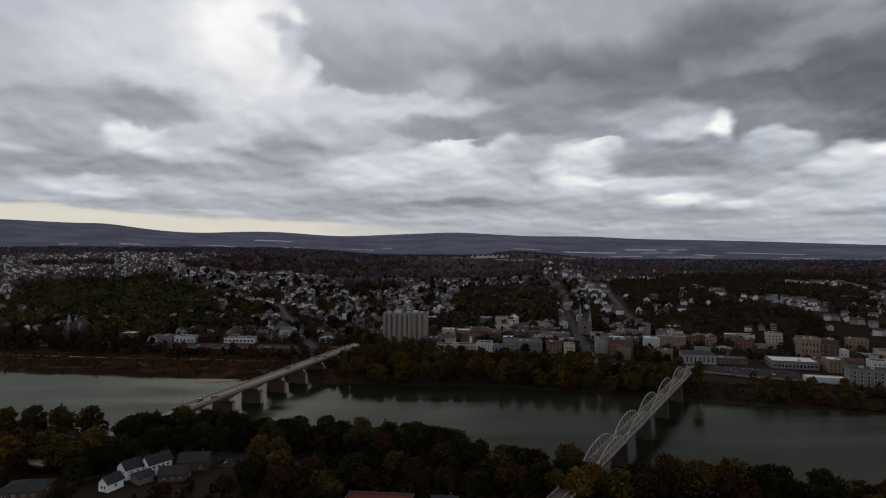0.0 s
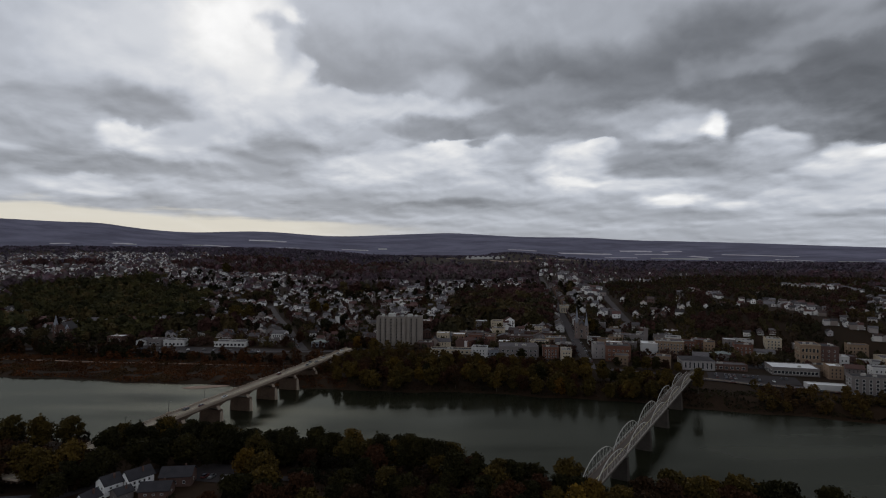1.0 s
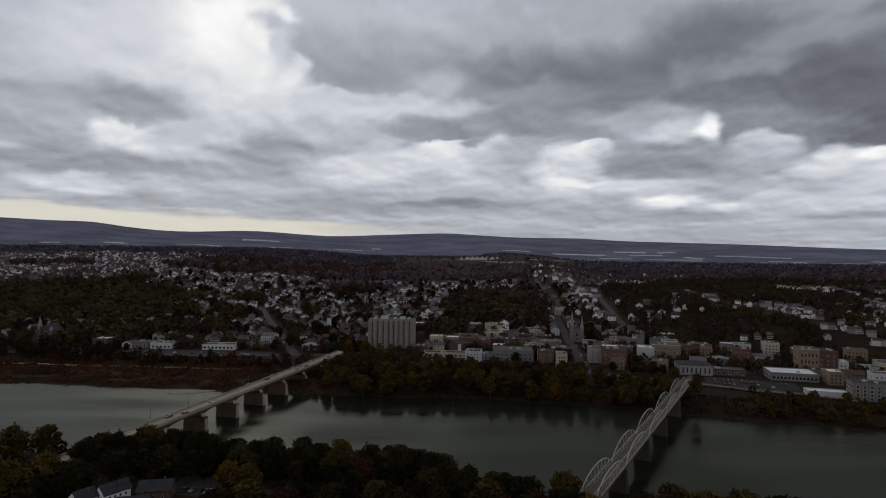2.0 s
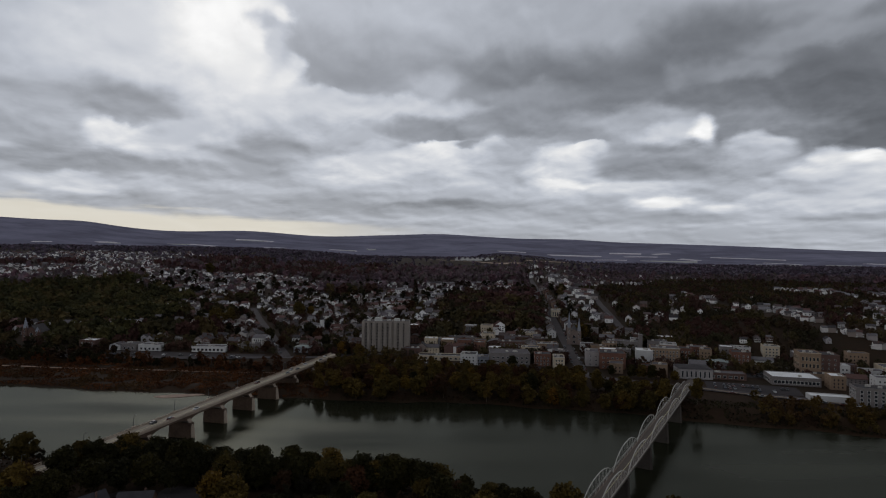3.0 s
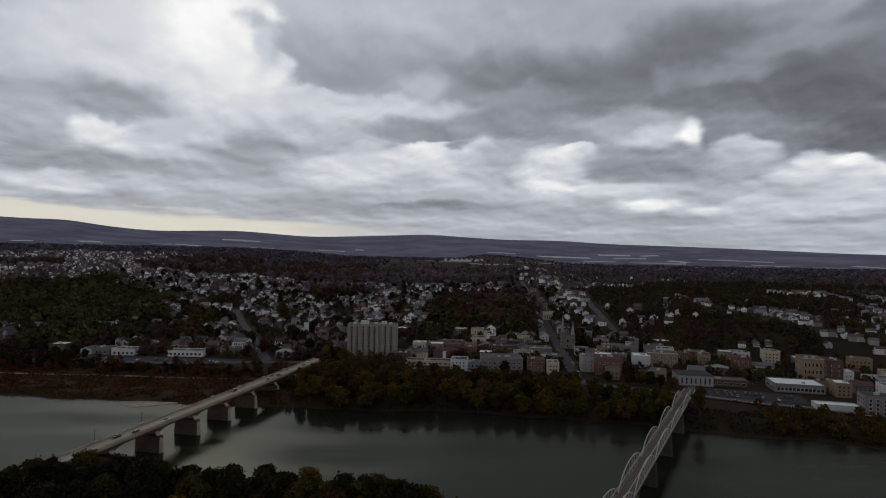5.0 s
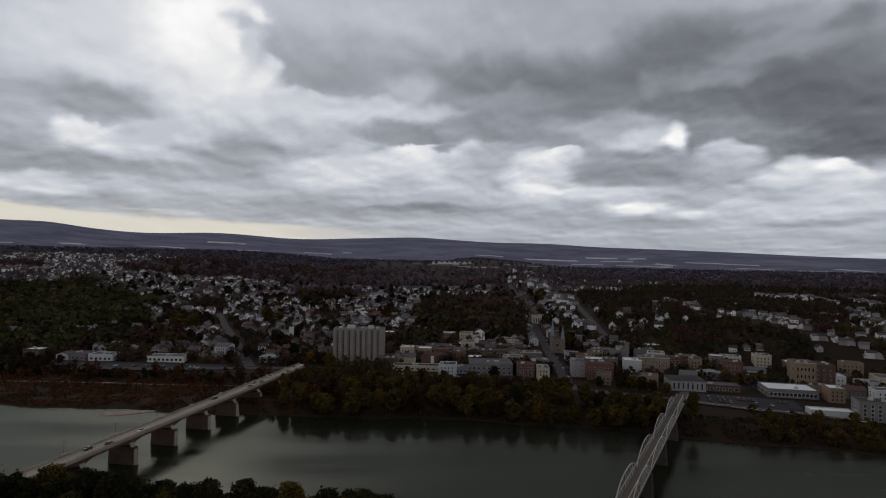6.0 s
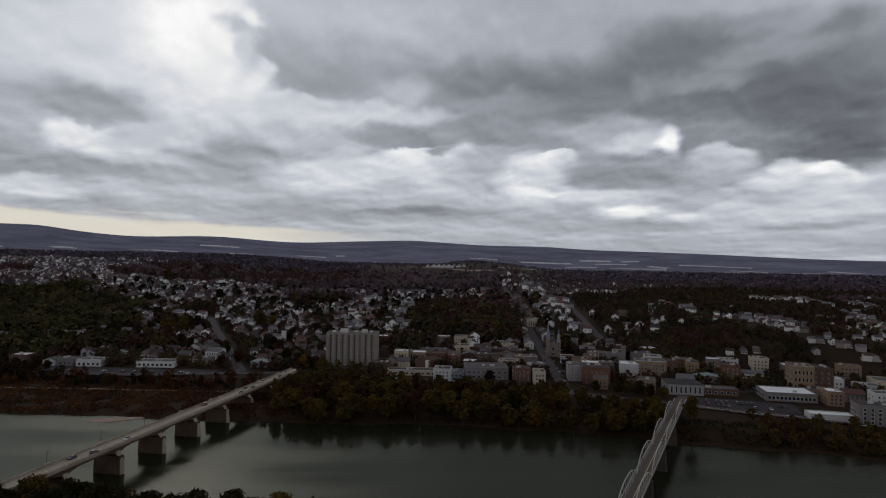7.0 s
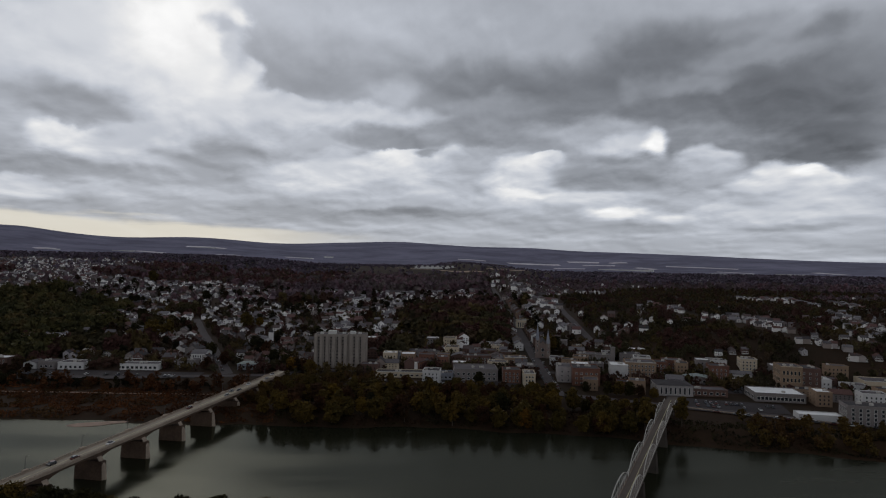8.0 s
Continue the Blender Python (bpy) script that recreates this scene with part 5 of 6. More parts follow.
block("apartment_house", "grey apartment block with white window bays", "apartment house", 296, 398, 26, 14, 12, "greywall", "darkroof", "flat", 4, 6, (1.8, 2.0), -20, side_bays=4, units=3)
block("apartment_house", "grey apartment block with white window bays", "apartment house", 330, 384, 30, 14, 12, "greywall", "darkroof", "flat", 4, 7, (1.8, 2.0), -20, side_bays=4, units=3)
block("shop", "white corner shop with a bright roof", "shop", 335, 486, 10, 14, 8, "white", "whiteroof", "flat", 2, 3, (1.3, 1.5), -20, side_bays=4)
block("shop", "low white shop with a flat roof", "shop", 352, 474, 16, 14, 6, "white", "flatroof", "flat", 2, 4, (1.3, 1.5), -20)
block("warehouse", "wide pale flat-roofed building", "warehouse", 382, 478, 34, 20, 7, "cream", "flatroof", "flat", 1, 6, (2.0, 2.0), -20, units=4)
block("warehouse", "wide tan flat-roofed building", "warehouse", 372, 442, 30, 18, 6, "tan", "flatroof", "flat", 1, 6, (2.0, 2.0), -20, units=4)
block("shop", "red brick shop block", "shop", 273, 524, 15, 16, 11, "brick", "darkroof", "flat", 3, 4, (1.3, 1.7), -20, side_bays=4)
block("shop_row", "low white row with gabled dormers", "shop row", 291, 523, 17, 12, 4.5, "white", "shingle", "x", 1, 6, (1.3, 1.5), -20, 2.0)
block("office_building", "cream stepped office block", "office", 309, 540, 13, 14, 10, "cream", "flatroof", "flat", 3, 4, (1.4, 1.6), -20, side_bays=4)
block("shop", "brick shop with a flat roof", "shop", 252, 560, 18, 16, 8, "brick", "flatroof", "flat", 2, 5, (1.3, 1.6), -20, side_bays=4)
block("shop", "grey shop with a flat roof", "shop", 226, 590, 18, 16, 8, "greywall", "flatroof", "flat", 2, 5, (1.3, 1.6), -18, side_bays=4)
block("shop", "long dark brick shop with a white roof", "shop", 238, 622, 32, 14, 6, "darkbrick", "whiteroof", "flat", 2, 9, (1.4, 1.5), -18, side_bays=4)
block("shop", "white-fronted shop below the woods", "shop", 290, 556, 16, 12, 6, "white", "flatroof", "flat", 2, 5, (1.3, 1.5), -20)
# upstream stores
block("store", "long white single-storey store with a blue-grey front", "store", -205, 584, 32, 14, 4.8, "white", "flatroof", "flat", 1, 8, (2.4, 2.2), -4)
block("store", "low white shop on the riverside road", "store", -262, 589, 22, 14, 5.6, "white", "flatroof", "flat", 1, 5, (2.2, 2.2), -6)
block("store", "grey shop with a white sloping canopy", "store", -283, 592, 14, 14, 5.8, "greywall", "flatroof", "flat", 1, 3, (2.2, 2.2), -6)
block("store", "small white shop with two gables", "store", -297, 594, 11, 12, 4.8, "white", "shingle", "y", 1, 2, (1.6, 1.8), -6, 2.0)
block("shop", "brown brick shop with a pale roof", "shop", -330, 606, 16, 14, 6.5, "darkbrick", "whiteroof", "flat", 2, 4, (1.4, 1.6), -6)
block("house", "white house with a roof lantern", "house", -130, 688, 18, 14, 8, "white", "shingle", "hip", 2, 6, (1.3, 1.8), -8, 3, 4)
lantern = thing("belfry", pose(-118, 696, land(-118, 696) + 0, 0, 0, -8), "small white square belfry with a pointed cap", "belfry")
part("shaft", Build().box(-2, 2, -2, 2, -2, 13), M["white"], lantern)
part("cap", Build().solid([(-2.3, -2.3, 13.004), (2.3, -2.3, 13.004), (2.3, 2.3, 13.004), (-2.3, 2.3, 13.004)], [(-0.1, -0.1, 18), (0.1, -0.1, 18), (0.1, 0.1, 18), (-0.1, 0.1, 18)]), M["shingle"], lantern)
block("garage", "low grey-green garage with white doors", "garage", -117, 581, 15, 12, 5, "bluegrey", "tealroof", "hip", 1, 4, (2.2, 2.4), -8, 1.8)
block("house", "white columned house on the climbing street", "house", -166, 613, 13, 14, 8, "white", "shingle", "x", 2, 5, (1.2, 2.2), -8, 2.6)
block("house", "grey house with a flat roof on the climbing street", "house", -170, 592, 15, 12, 6, "greywall", "flatroof", "flat", 2, 5, (1.2, 1.6), -8)
block("house", "pale grey house on the climbing street", "house", -178, 634, 13, 14, 8, "greywall", "shingle", "y", 2, 3, (1.2, 1.6), -8, 3)


# blocks that fill the town centre between the named ones
STREETS = (((127, 484), (145, 629)), ((145, 629), (156, 712)), ((156, 712), (178, 874)), ((178, 874), (205, 1090)), ((205, 1090), (232, 1330)), ((226, 690), (236, 752)),
           ((236, 752), (257, 885)), ((257, 885), (285, 1026)), ((-128, 566), (-150, 622)), ((-150, 622), (-176, 690)), ((-176, 690), (-208, 768)), ((-208, 768), (-250, 880)))


def near_street(x, y, gap):
    for (xa, ya), (xb, yb) in STREETS:
        u = min(max(((x - xa) * (xb - xa) + (y - ya) * (yb - ya)) / ((xb - xa) ** 2 + (yb - ya) ** 2), 0), 1)
        if math.hypot(x - xa - u * (xb - xa), y - ya - u * (yb - ya)) < gap:
            return True
    return False


# the first circle only keeps the camera's view of the white house clear
LOTS = ((84, 670, 12), (235, 449, 26), (262, 440, 20), (275, 495, 18), (66, 524, 20), (200, 458, 14), (216, 490, 14))
rb = random.Random(33)
FILL = (("brick", "dull red brick shop with a flat roof"), ("darkbrick", "dark brown brick shop with a flat roof"), ("tan", "tan brick shop with a flat roof"),
        ("greywall", "plain grey shop with a flat roof"), ("white", "white-fronted shop with a flat roof"), ("cream", "cream rendered shop with a flat roof"))
for d in range(88, 250, 17):
    x = -20 if d > 120 else 30
    while x < 470:
        w = rb.uniform(9, 17)
        px, dd = x + w / 2, d + rb.uniform(-3, 3)
        y = far_bank(px) + dd / math.cos(radians(tangent(px)))
        x += w + rb.uniform(0.8, 4.5)
        if px > 450 and d > 150 or px > 330 and d > 176 or px > 240 and d > 195:
            continue
        r = math.hypot(w, 13) / 2 * 0.8
        if near_street(px, y + 6, 5 + w * 0.6) or any(math.hypot(px - a, y + 6 - c) < g + r for a, c, g in FOOT + list(LOTS) + [(152, 636, 18), (-37, 598, 26)]):
            continue
        wall, label = rb.choice(FILL + FILL[:4] + FILL[1:4] + FILL[1:3])
        h = rb.choice((4.5, 6.5, 7.5, 9.5, 10.5))
        gable = rb.random() < 0.25
        block("shop", label.replace("flat", "pitched") if gable else label, "shop", px, y, w, rb.uniform(11, 15), h if not gable else 6, wall, "shingle" if gable else rb.choice(("flatroof", "darkroof", "darkroof", "flatroof", "darkroof", "whiteroof")), rb.choice(("x", "y")) if gable else "flat",
              2 if h < 8 else 3, int(w / 3), (1.2, 1.6), tangent(px) + rb.uniform(-3, 3), 2.4, 2, rb.randrange(3), trim=wall)


for side, gap in ((1, 11.5), (-1, -11.5)):
    for (xa, ya), (xb, yb) in STREETS[1:4]:
        n = int((yb - ya) / 17)
        for i in range(n):
            u = (i + 0.5) / n
            x, y = xa + (xb - xa) * u + gap, ya + (yb - ya) * u
            if any(math.hypot(x - a, y + 4 - c) < g + 5 for a, c, g in FOOT + [(152, 636, 16)]):
                continue
            wall, label = rb.choice(FILL[:4] + FILL[1:2] + FILL[4:5])
            block("shop", label.replace("flat", "pitched"), "shop", x, y, rb.uniform(8, 10), rb.uniform(10, 13), rb.uniform(6, 9.5), wall, "shingle", "y", 2, 2, (1.2, 1.6), -7 + rb.uniform(-2, 2), 2.6, trim=wall)


# ---- houses ----
def make_house(key):
    """A two-storey clapboard house with a porch; key sets its size and roof."""
    w, d, h, rise, axis, porch = ((9, 11, 6, 3.0, "y", True), (11, 9, 5.6, 2.6, "x", True), (8, 12, 6.4, 3.2, "y", False), (12, 9, 5.0, 2.8, "x", False),
                                  (9, 9, 6.2, 2.4, "x", True), (7.5, 10, 6.6, 3.0, "y", True))[key]
    t = thing("house", Matrix.Identity(4), "two-storey clapboard house with a dark shingled roof", "house", "houses on the slope")
    part("wall", gable_walls(w, d, h, rise, axis), M["siding"], t)
    part("roof", gable_roof(w, d, h, rise, axis=axis), M["shingle"], t)
    part("chimney", Build().box(w * 0.18, w * 0.18 + 0.8, d * 0.55, d * 0.55 + 0.8, h, h + rise + 1.0), M["brick"], t)
    n = 3 if w > 8.5 else 2
    window_rows(t, ("front", w, d), 2, n, 1.1, 1.5, 1.2, 2.8, "trim", skip=((0, 1),))
    part("door", Build().box(-0.5, 0.5, -0.06, -0.004, 0.3, 2.4), M["darkbrick"], t)
    if porch:
        b = Build().box(-w / 2, w / 2, -2.2, -0.004, 2.7, 2.95)
        b.box(-w / 2, w / 2, -2.2, -0.004, -1.5, 0.3)
        for px in (-w / 2 + 0.1, 0.9, w / 2 - 0.25):
            b.box(px, px + 0.15, -2.1, -1.95, 0.3, 2.7)
        part("porch", b, M["trim"], t)
    return t


ZONES = (  # woods and open ground: x, y, half width, half depth
    (-420, 800, 115, 62), (-530, 930, 165, 115), (-650, 1040, 110, 70), (-470, 1450, 150, 120), (-900, 1430, 90, 80), (-560, 1110, 40, 70), (-330, 1640, 330, 110),
    (-275, 815, 18, 16), (-285, 925, 20, 24), (-253, 662, 34, 18), (-130, 1080, 60, 40), (-40, 1490, 330, 260), (310, 632, 95, 56), (570, 510, 110, 50), (105, 850, 85, 165),
    (700, 900, 330, 70), (480, 1000, 250, 130), (-700, 700, 220, 90), (-20, 1900, 700, 250), (900, 1200, 500, 150), (0, 650, 40, 30), (-350, 660, 70, 40), (1000, 1900, 900, 450), (-900, 2200, 700, 350),
)


def wooded(x, y):
    k = 0.35 * noise.noise(Vector((x / 70, y / 70, 3)))
    return any(((x - a) / u) ** 2 + ((y - c) / v) ** 2 < 1 + k for a, c, u, v in ZONES)


# ground cleared so the camera sees houses that stand out among the trees
CLEAR = [(85, 680, 13), (82, 660, 12), (80, 640, 9), (150, 786, 9), (176, 788, 15), (-128, 676, 13), (152, 612, 14), (-166, 602, 12)]
TAKEN = [(152, 630, 22), (-406, 650, 22), (-37, 598, 32), (-118, 696, 8)] + FOOT


rh = random.Random(21)
spots = []
row = 0
d = 150.0
while d < 1750:
    x = -0.95 * (d + 470)
    while x < 0.95 * (d + 470):
        px = x + rh.uniform(-2, 2)
        dd = d + rh.uniform(-3, 3)
        y = far_bank(px) + dd / math.cos(radians(tangent(px)))
        x += rh.uniform(9.5, 14)
        if x > 130 and d < 215 and x < 470:
            continue
        far = math.hypot(px, y - 30)
        if abs(px) > 0.86 * y or far > 2100 or wooded(px, y) or near_street(px, y, 11) or any(math.hypot(px - a, y - c) < g for a, c, g in TAKEN):
            continue
        keep = 0.85 if px < 60 else (0.6 if px < 330 else 0.4)
        if far > 900:
            keep *= 0.8
        if far > 1350:
            keep *= 0.7
        if far > 800 and px > 0.28 * y:
            keep *= 0.4
        keep *= 0.5 + 0.75 * ss(noise.noise(Vector((px / 65, y / 90, 12))), -0.35, 0.25)
        if rh.random() < keep:
            spots.append((px, y))
    row += 1
    d += (19 if row % 2 else 27) + d * 0.004
ROWS = (((384, 829), (379, 775)), ((387, 743), (407, 694)), ((407, 694), (405, 662)), ((413, 690), (402, 639)), ((402, 639), (408, 618)), ((431, 702), (435, 660)), ((389, 583), (401, 565)), ((401, 565), (420, 556)),
        ((614, 1037), (619, 962)), ((619, 938), (639, 939)), ((668, 976), (626, 857)), ((517, 694), (493, 618)), ((711, 922), (652, 806)), ((228, 795), (231, 740)), ((390, 903), (383, 854)), ((530, 690), (506, 620)), ((420, 742), (440, 690)),
        ((239, 1014), (272, 938)), ((254, 1054), (288, 1005)), ((355, 1203), (423, 1142)), ((265, 1288), (265, 1142)), ((700, 930), (660, 840)), ((560, 760), (540, 700)), ((640, 1010), (690, 990)))
for (xa, ya), (xb, yb) in ROWS:
    n = max(3, int(math.hypot(xb - xa, yb - ya) / 7.5))
    for i in range(n):
        x, y = xa + (xb - xa) * i / n + rh.uniform(-2, 2), ya + (yb - ya) * i / n + rh.uniform(-2, 2)
        spots.append((x, y))
        CLEAR += [(x - 3, y - 3, 6), (x - 7, y - 14, 7), (x - 13, y - 27, 7), (x - 18, y - 40, 6)]
spots.sort(key=lambda p: math.hypot(p[0], p[1] - 30))
row_houses = Seeds(make_house)
for x, y in spots[:150]:
    row_houses.put(rh.randrange(6), x, y, land(x, y) + 0.2, tangent(x) + rh.choice((0, 0, 180, 90, -90)) + rh.uniform(-4, 4), 0.62 if x > 300 else rh.uniform(0.76, 0.95))

# the many houses farther up the slopes
walls, roofs, panes, wings = Build(), Build(), Build(), Build()
for x, y in spots[150:]:
    small = 0.75 if x > 300 else 1.0
    w, dp, h, rise = rh.uniform(6, 9) * small, rh.uniform(7, 11) * small, rh.uniform(4.4, 6.6) * small, rh.uniform(1.9, 3.1) * small
    m = pose(x, y, land(x, y), 0, 0, tangent(x) + rh.choice((0, 90)) + rh.uniform(-5, 5))
    i = len(walls.v)
    o = [m @ Vector(p) for p in ((-w / 2, 0, -3), (w / 2, 0, -3), (w / 2, dp, -3), (-w / 2, dp, -3), (-w / 2, 0, h), (w / 2, 0, h), (w / 2, dp, h), (-w / 2, dp, h), (0, 0, h + rise), (0, dp, h + rise))]
    walls.v += [tuple(p) for p in o]
    walls.f += [(i, i + 1, i + 5, i + 8, i + 4), (i + 1, i + 2, i + 6, i + 5), (i + 2, i + 3, i + 7, i + 9, i + 6), (i + 3, i, i + 4, i + 7)]
    walls.k += [0] * 4
    i = len(roofs.v)
    e = 0.5
    lo = [m @ Vector(p) for p in ((-w / 2 - e, -e, h - e * 2 * rise / w), (0, -e, h + rise), (w / 2 + e, -e, h - e * 2 * rise / w), (w / 2 + e, dp + e, h - e * 2 * rise / w), (0, dp + e, h + rise), (-w / 2 - e, dp + e, h - e * 2 * rise / w))]
    roofs.v += [(p.x, p.y, p.z + 0.02) for p in lo] + [(p.x, p.y, p.z + 0.24) for p in lo]
    roofs.f += [(i + 6, i + 7, i + 10, i + 11), (i + 7, i + 8, i + 9, i + 10), (i, i + 1, i + 7, i + 6), (i + 1, i + 2, i + 8, i + 7), (i + 3, i + 4, i + 10, i + 9), (i + 4, i + 5, i + 11, i + 10), (i, i + 6, i + 11, i + 5), (i + 2, i + 3, i + 9, i + 8)]
    roofs.k += [0] * 8
    # dark windows on the four sides, and a porch or a lean-to
    for z in (1.0, 3.7):
        for u in (-0.28, 0.22):
            for q in (((u * w - 0.45, -0.04), (u * w + 0.45, -0.04)), ((w / 2 + 0.04, dp * (u + 0.5) - 0.45), (w / 2 + 0.04, dp * (u + 0.5) + 0.45)), ((-w / 2 - 0.04, dp * (u + 0.5) + 0.45), (-w / 2 - 0.04, dp * (u + 0.5) - 0.45))):
                if rh.random() < 0.75:
                    panes.face([m @ Vector((*q[0], z)), m @ Vector((*q[1], z)), m @ Vector((*q[1], min(z + 1.4, h - 0.3))), m @ Vector((*q[0], min(z + 1.4, h - 0.3)))])
    if rh.random() < 0.6:
        side = rh.choice((-1, 1))
        lo = [m @ Vector(p) for p in ((-w / 2, -2.0, -2), (w / 2, -2.0, -2), (w / 2, -0.02, -2), (-w / 2, -0.02, -2))] if side < 0 else [m @ Vector(p) for p in ((-w / 2 + 1, dp + 0.02, -2), (w / 2 - 1, dp + 0.02, -2), (w / 2 - 1, dp + 3.5, -2), (-w / 2 + 1, dp + 3.5, -2))]
        wings.solid(lo, [p + Vector((0, 0, 4.6)) for p in lo])
far_town = thing("far_houses", Matrix.Identity(4), "hundreds of pale houses spread over the far slopes", "houses", kind="stuff")
part("walls", walls, M["siding_far"], far_town)
part("roofs", roofs, M["shingle_far"], far_town)
part("windows", panes, M["glass"], far_town)
part("porches", wings, M["porch_far"], far_town)


# ---- woods and garden trees of the town ----
def scatter_trees(name, label, places, quads, leaf, mat, seed):
    rng = np.random.default_rng(seed)
    shapes = [leaf_quads(rng, 10.0, 4.4, quads, leaf, 7, 0.08) for i in range(6)]
    made = []
    for i, (x, y, s) in enumerate(places):
        a = rng.uniform(0, math.tau)
        c, n = math.cos(a), math.sin(a)
        q = shapes[i % 6] * (s * rng.uniform(0.9, 1.1), s * rng.uniform(0.9, 1.1), s)
        q = np.stack((q[..., 0] * c - q[..., 1] * n + x, q[..., 0] * n + q[..., 1] * c + y, q[..., 2] + land(x, y) - 0.3), axis=-1)
        made.append(q)
    ob = new(name, quad_cloud(name, np.concatenate(made), mat))
    return tagged(ob, label, "trees", kind="stuff")


HOUSE_CELLS = {(round(x / 12), round(y / 12)) for x, y in spots}
garden, woods_near, woods_far, woods_red, woods_olive = [], [], [], [], []
RED_ZONES = ((-470, 1450, 170, 130), (-330, 1640, 330, 120), (-900, 1430, 90, 80), (-200, 1420, 130, 110), (150, 1000, 60, 90))
for i in range(42000):
    r = 520 + 2600 * rt.random() ** 1.5
    a = rt.uniform(-0.74, 0.74)
    x, y = r * math.sin(a), 30 + r * math.cos(a)
    if inland(x, y) < 118:
        continue
    if 130 < x < 460 and inland(x, y) < 215 and not wooded(x, y) and rt.random() < 0.6:
        continue
    if near_street(x, y, 8) or any(abs(x - p) < g and abs(y - q) < g for p, q, g in TAKEN + CLEAR):
        continue
    # trees thinned here so the camera sees the works and bare strips before them
    bearing = math.degrees(a) + rt.gauss(0, 2.0)
    reach = r + rt.gauss(0, 90)
    if -5 < bearing < 17 and reach > 1620 and (reach < 2400 or bearing > 8 and reach < 2850) and rt.random() < 0.93:
        continue
    w = wooded(x, y)
    if not w and ((round(x / 12), round(y / 12)) in HOUSE_CELLS or rt.random() < 0.4 and (round(x / 12), round((y + 8) / 12)) in HOUSE_CELLS):
        continue
    if r > 900 and any(((x - p) / u) ** 2 + ((y - q) / v) ** 2 < 1 for p, q, u, v in RED_ZONES) and noise.noise(Vector((x / 90, y / 90, 8))) > -0.2:
        woods_red.append((x, y, rt.uniform(0.9, 1.5)))
    elif w and x < -300 and r < 1250:
        woods_olive.append((x, y, rt.uniform(0.6, 1.0) + 1.0 * rt.random() ** 2))
    elif w and x > 235 and r < 1500:
        woods_near.append((x, y, rt.uniform(0.4, 0.8)))
    elif w:
        (woods_near if r < 1050 else woods_far).append((x, y, rt.uniform(1.0, 2.0) if r < 1600 else rt.uniform(0.8, 1.3)))
    elif rt.random() < 0.85:
        (garden if r < 1050 else woods_far).append((x, y, rt.uniform(0.45, 1.0)))
scatter_trees("garden_trees", "autumn garden trees between the houses", garden[:4200], 72, 1.8, M["woods"], 3)
scatter_trees("woodland", "dense autumn woods on the slopes", woods_near[:3600], 90, 2.1, M["woods"], 4)
scatter_trees("woodland", "olive woods on the hillside above the plain", woods_olive[:1500], 90, 2.0, M["olivewoods"], 27)
scatter_trees("far_woodland", "dull red autumn woods between the houses", woods_red[:2200], 36, 3.2, M["redwoods"], 21)
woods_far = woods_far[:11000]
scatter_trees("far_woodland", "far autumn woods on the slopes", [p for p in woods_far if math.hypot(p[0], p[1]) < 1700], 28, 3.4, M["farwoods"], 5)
scatter_trees("far_woodland", "haze-tinted woods out on the plain", [p for p in woods_far if math.hypot(p[0], p[1]) >= 1700], 24, 3.8, M["hazewoods"], 15)
SHADE = []
while len(SHADE) < 190:
    x, y = rt.uniform(-620, 260), rt.uniform(630, 1250)
    if wooded(x, y) or near_street(x, y, 9) or any(abs(x - p) < g + 3 and abs(y - q) < g + 3 for p, q, g in TAKEN + CLEAR):
        continue
    SHADE.append((x, y, rt.uniform(0.9, 1.5)))
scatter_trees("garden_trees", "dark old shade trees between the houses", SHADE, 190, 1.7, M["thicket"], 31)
BELT = []
while len(BELT) < 260:
    x = rt.uniform(-92, 118)
    dd = rt.uniform(30, 98 if x < 20 else 70)
    y = far_bank(x) + dd
    if x < -60 and y > 540 or any(math.hypot(x - p, y - q) < g for p, q, g in FOOT) or math.hypot(x - 66, y - 524) < 26 or near_street(x, y, 9):
        continue
    p = Vector((x, y)) - BRIDGE_A.translation.to_2d()
    if abs(p.x * 0.966 - p.y * 0.259) < 9:
        continue
    BELT.append((x, y, rt.uniform(0.55, 0.95)))
TREE_ROW = []
for i in range(230):
    x = rt.uniform(-470, -128)
    tall = x < -285
    TREE_ROW.append((x, far_bank(x) + rt.uniform(68, 98 if tall else 84), rt.uniform(0.7, 1.15) if tall else rt.uniform(0.3, 0.55)))
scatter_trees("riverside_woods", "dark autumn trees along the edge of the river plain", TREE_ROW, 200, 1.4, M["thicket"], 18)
# dark undergrowth added to hide bright bare ground between the near trees
THICKET = []
while len(THICKET) < 680:
    x = rt.uniform(-235, 165) if len(THICKET) < 560 else rt.uniform(-80, 45)
    e = rt.uniform(5, 104) if len(THICKET) < 560 else rt.uniform(55, 108)
    y = near_bank(x) - e
    if any(math.hypot(x - p, y - q) < g + 3 for p, q, g in NEAR_OPEN):
        continue
    if x < -95 and e > 24 and rt.random() < 0.5:
        continue
    if off_truss(x, y) < 5:
        continue
    THICKET.append((x, y, rt.uniform(0.35, 0.75)))
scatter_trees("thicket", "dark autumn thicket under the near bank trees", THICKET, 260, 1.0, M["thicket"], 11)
scatter_trees("riverside_woods", "olive and gold woods behind the far shore", BELT, 260, 1.3, M["belt"], 8)
scatter_trees("riverside_scrub", "dark olive scrub on the bank below the town", SCRUB_DOWN, 150, 1.3, M["belt"], 16)
scatter_trees("riverside_scrub", "russet and olive scrub along the far shore", SCRUB, 150, 1.3, M["brush"], 6)

# brush on the river plain and under the bank woods
rng = np.random.default_rng(9)
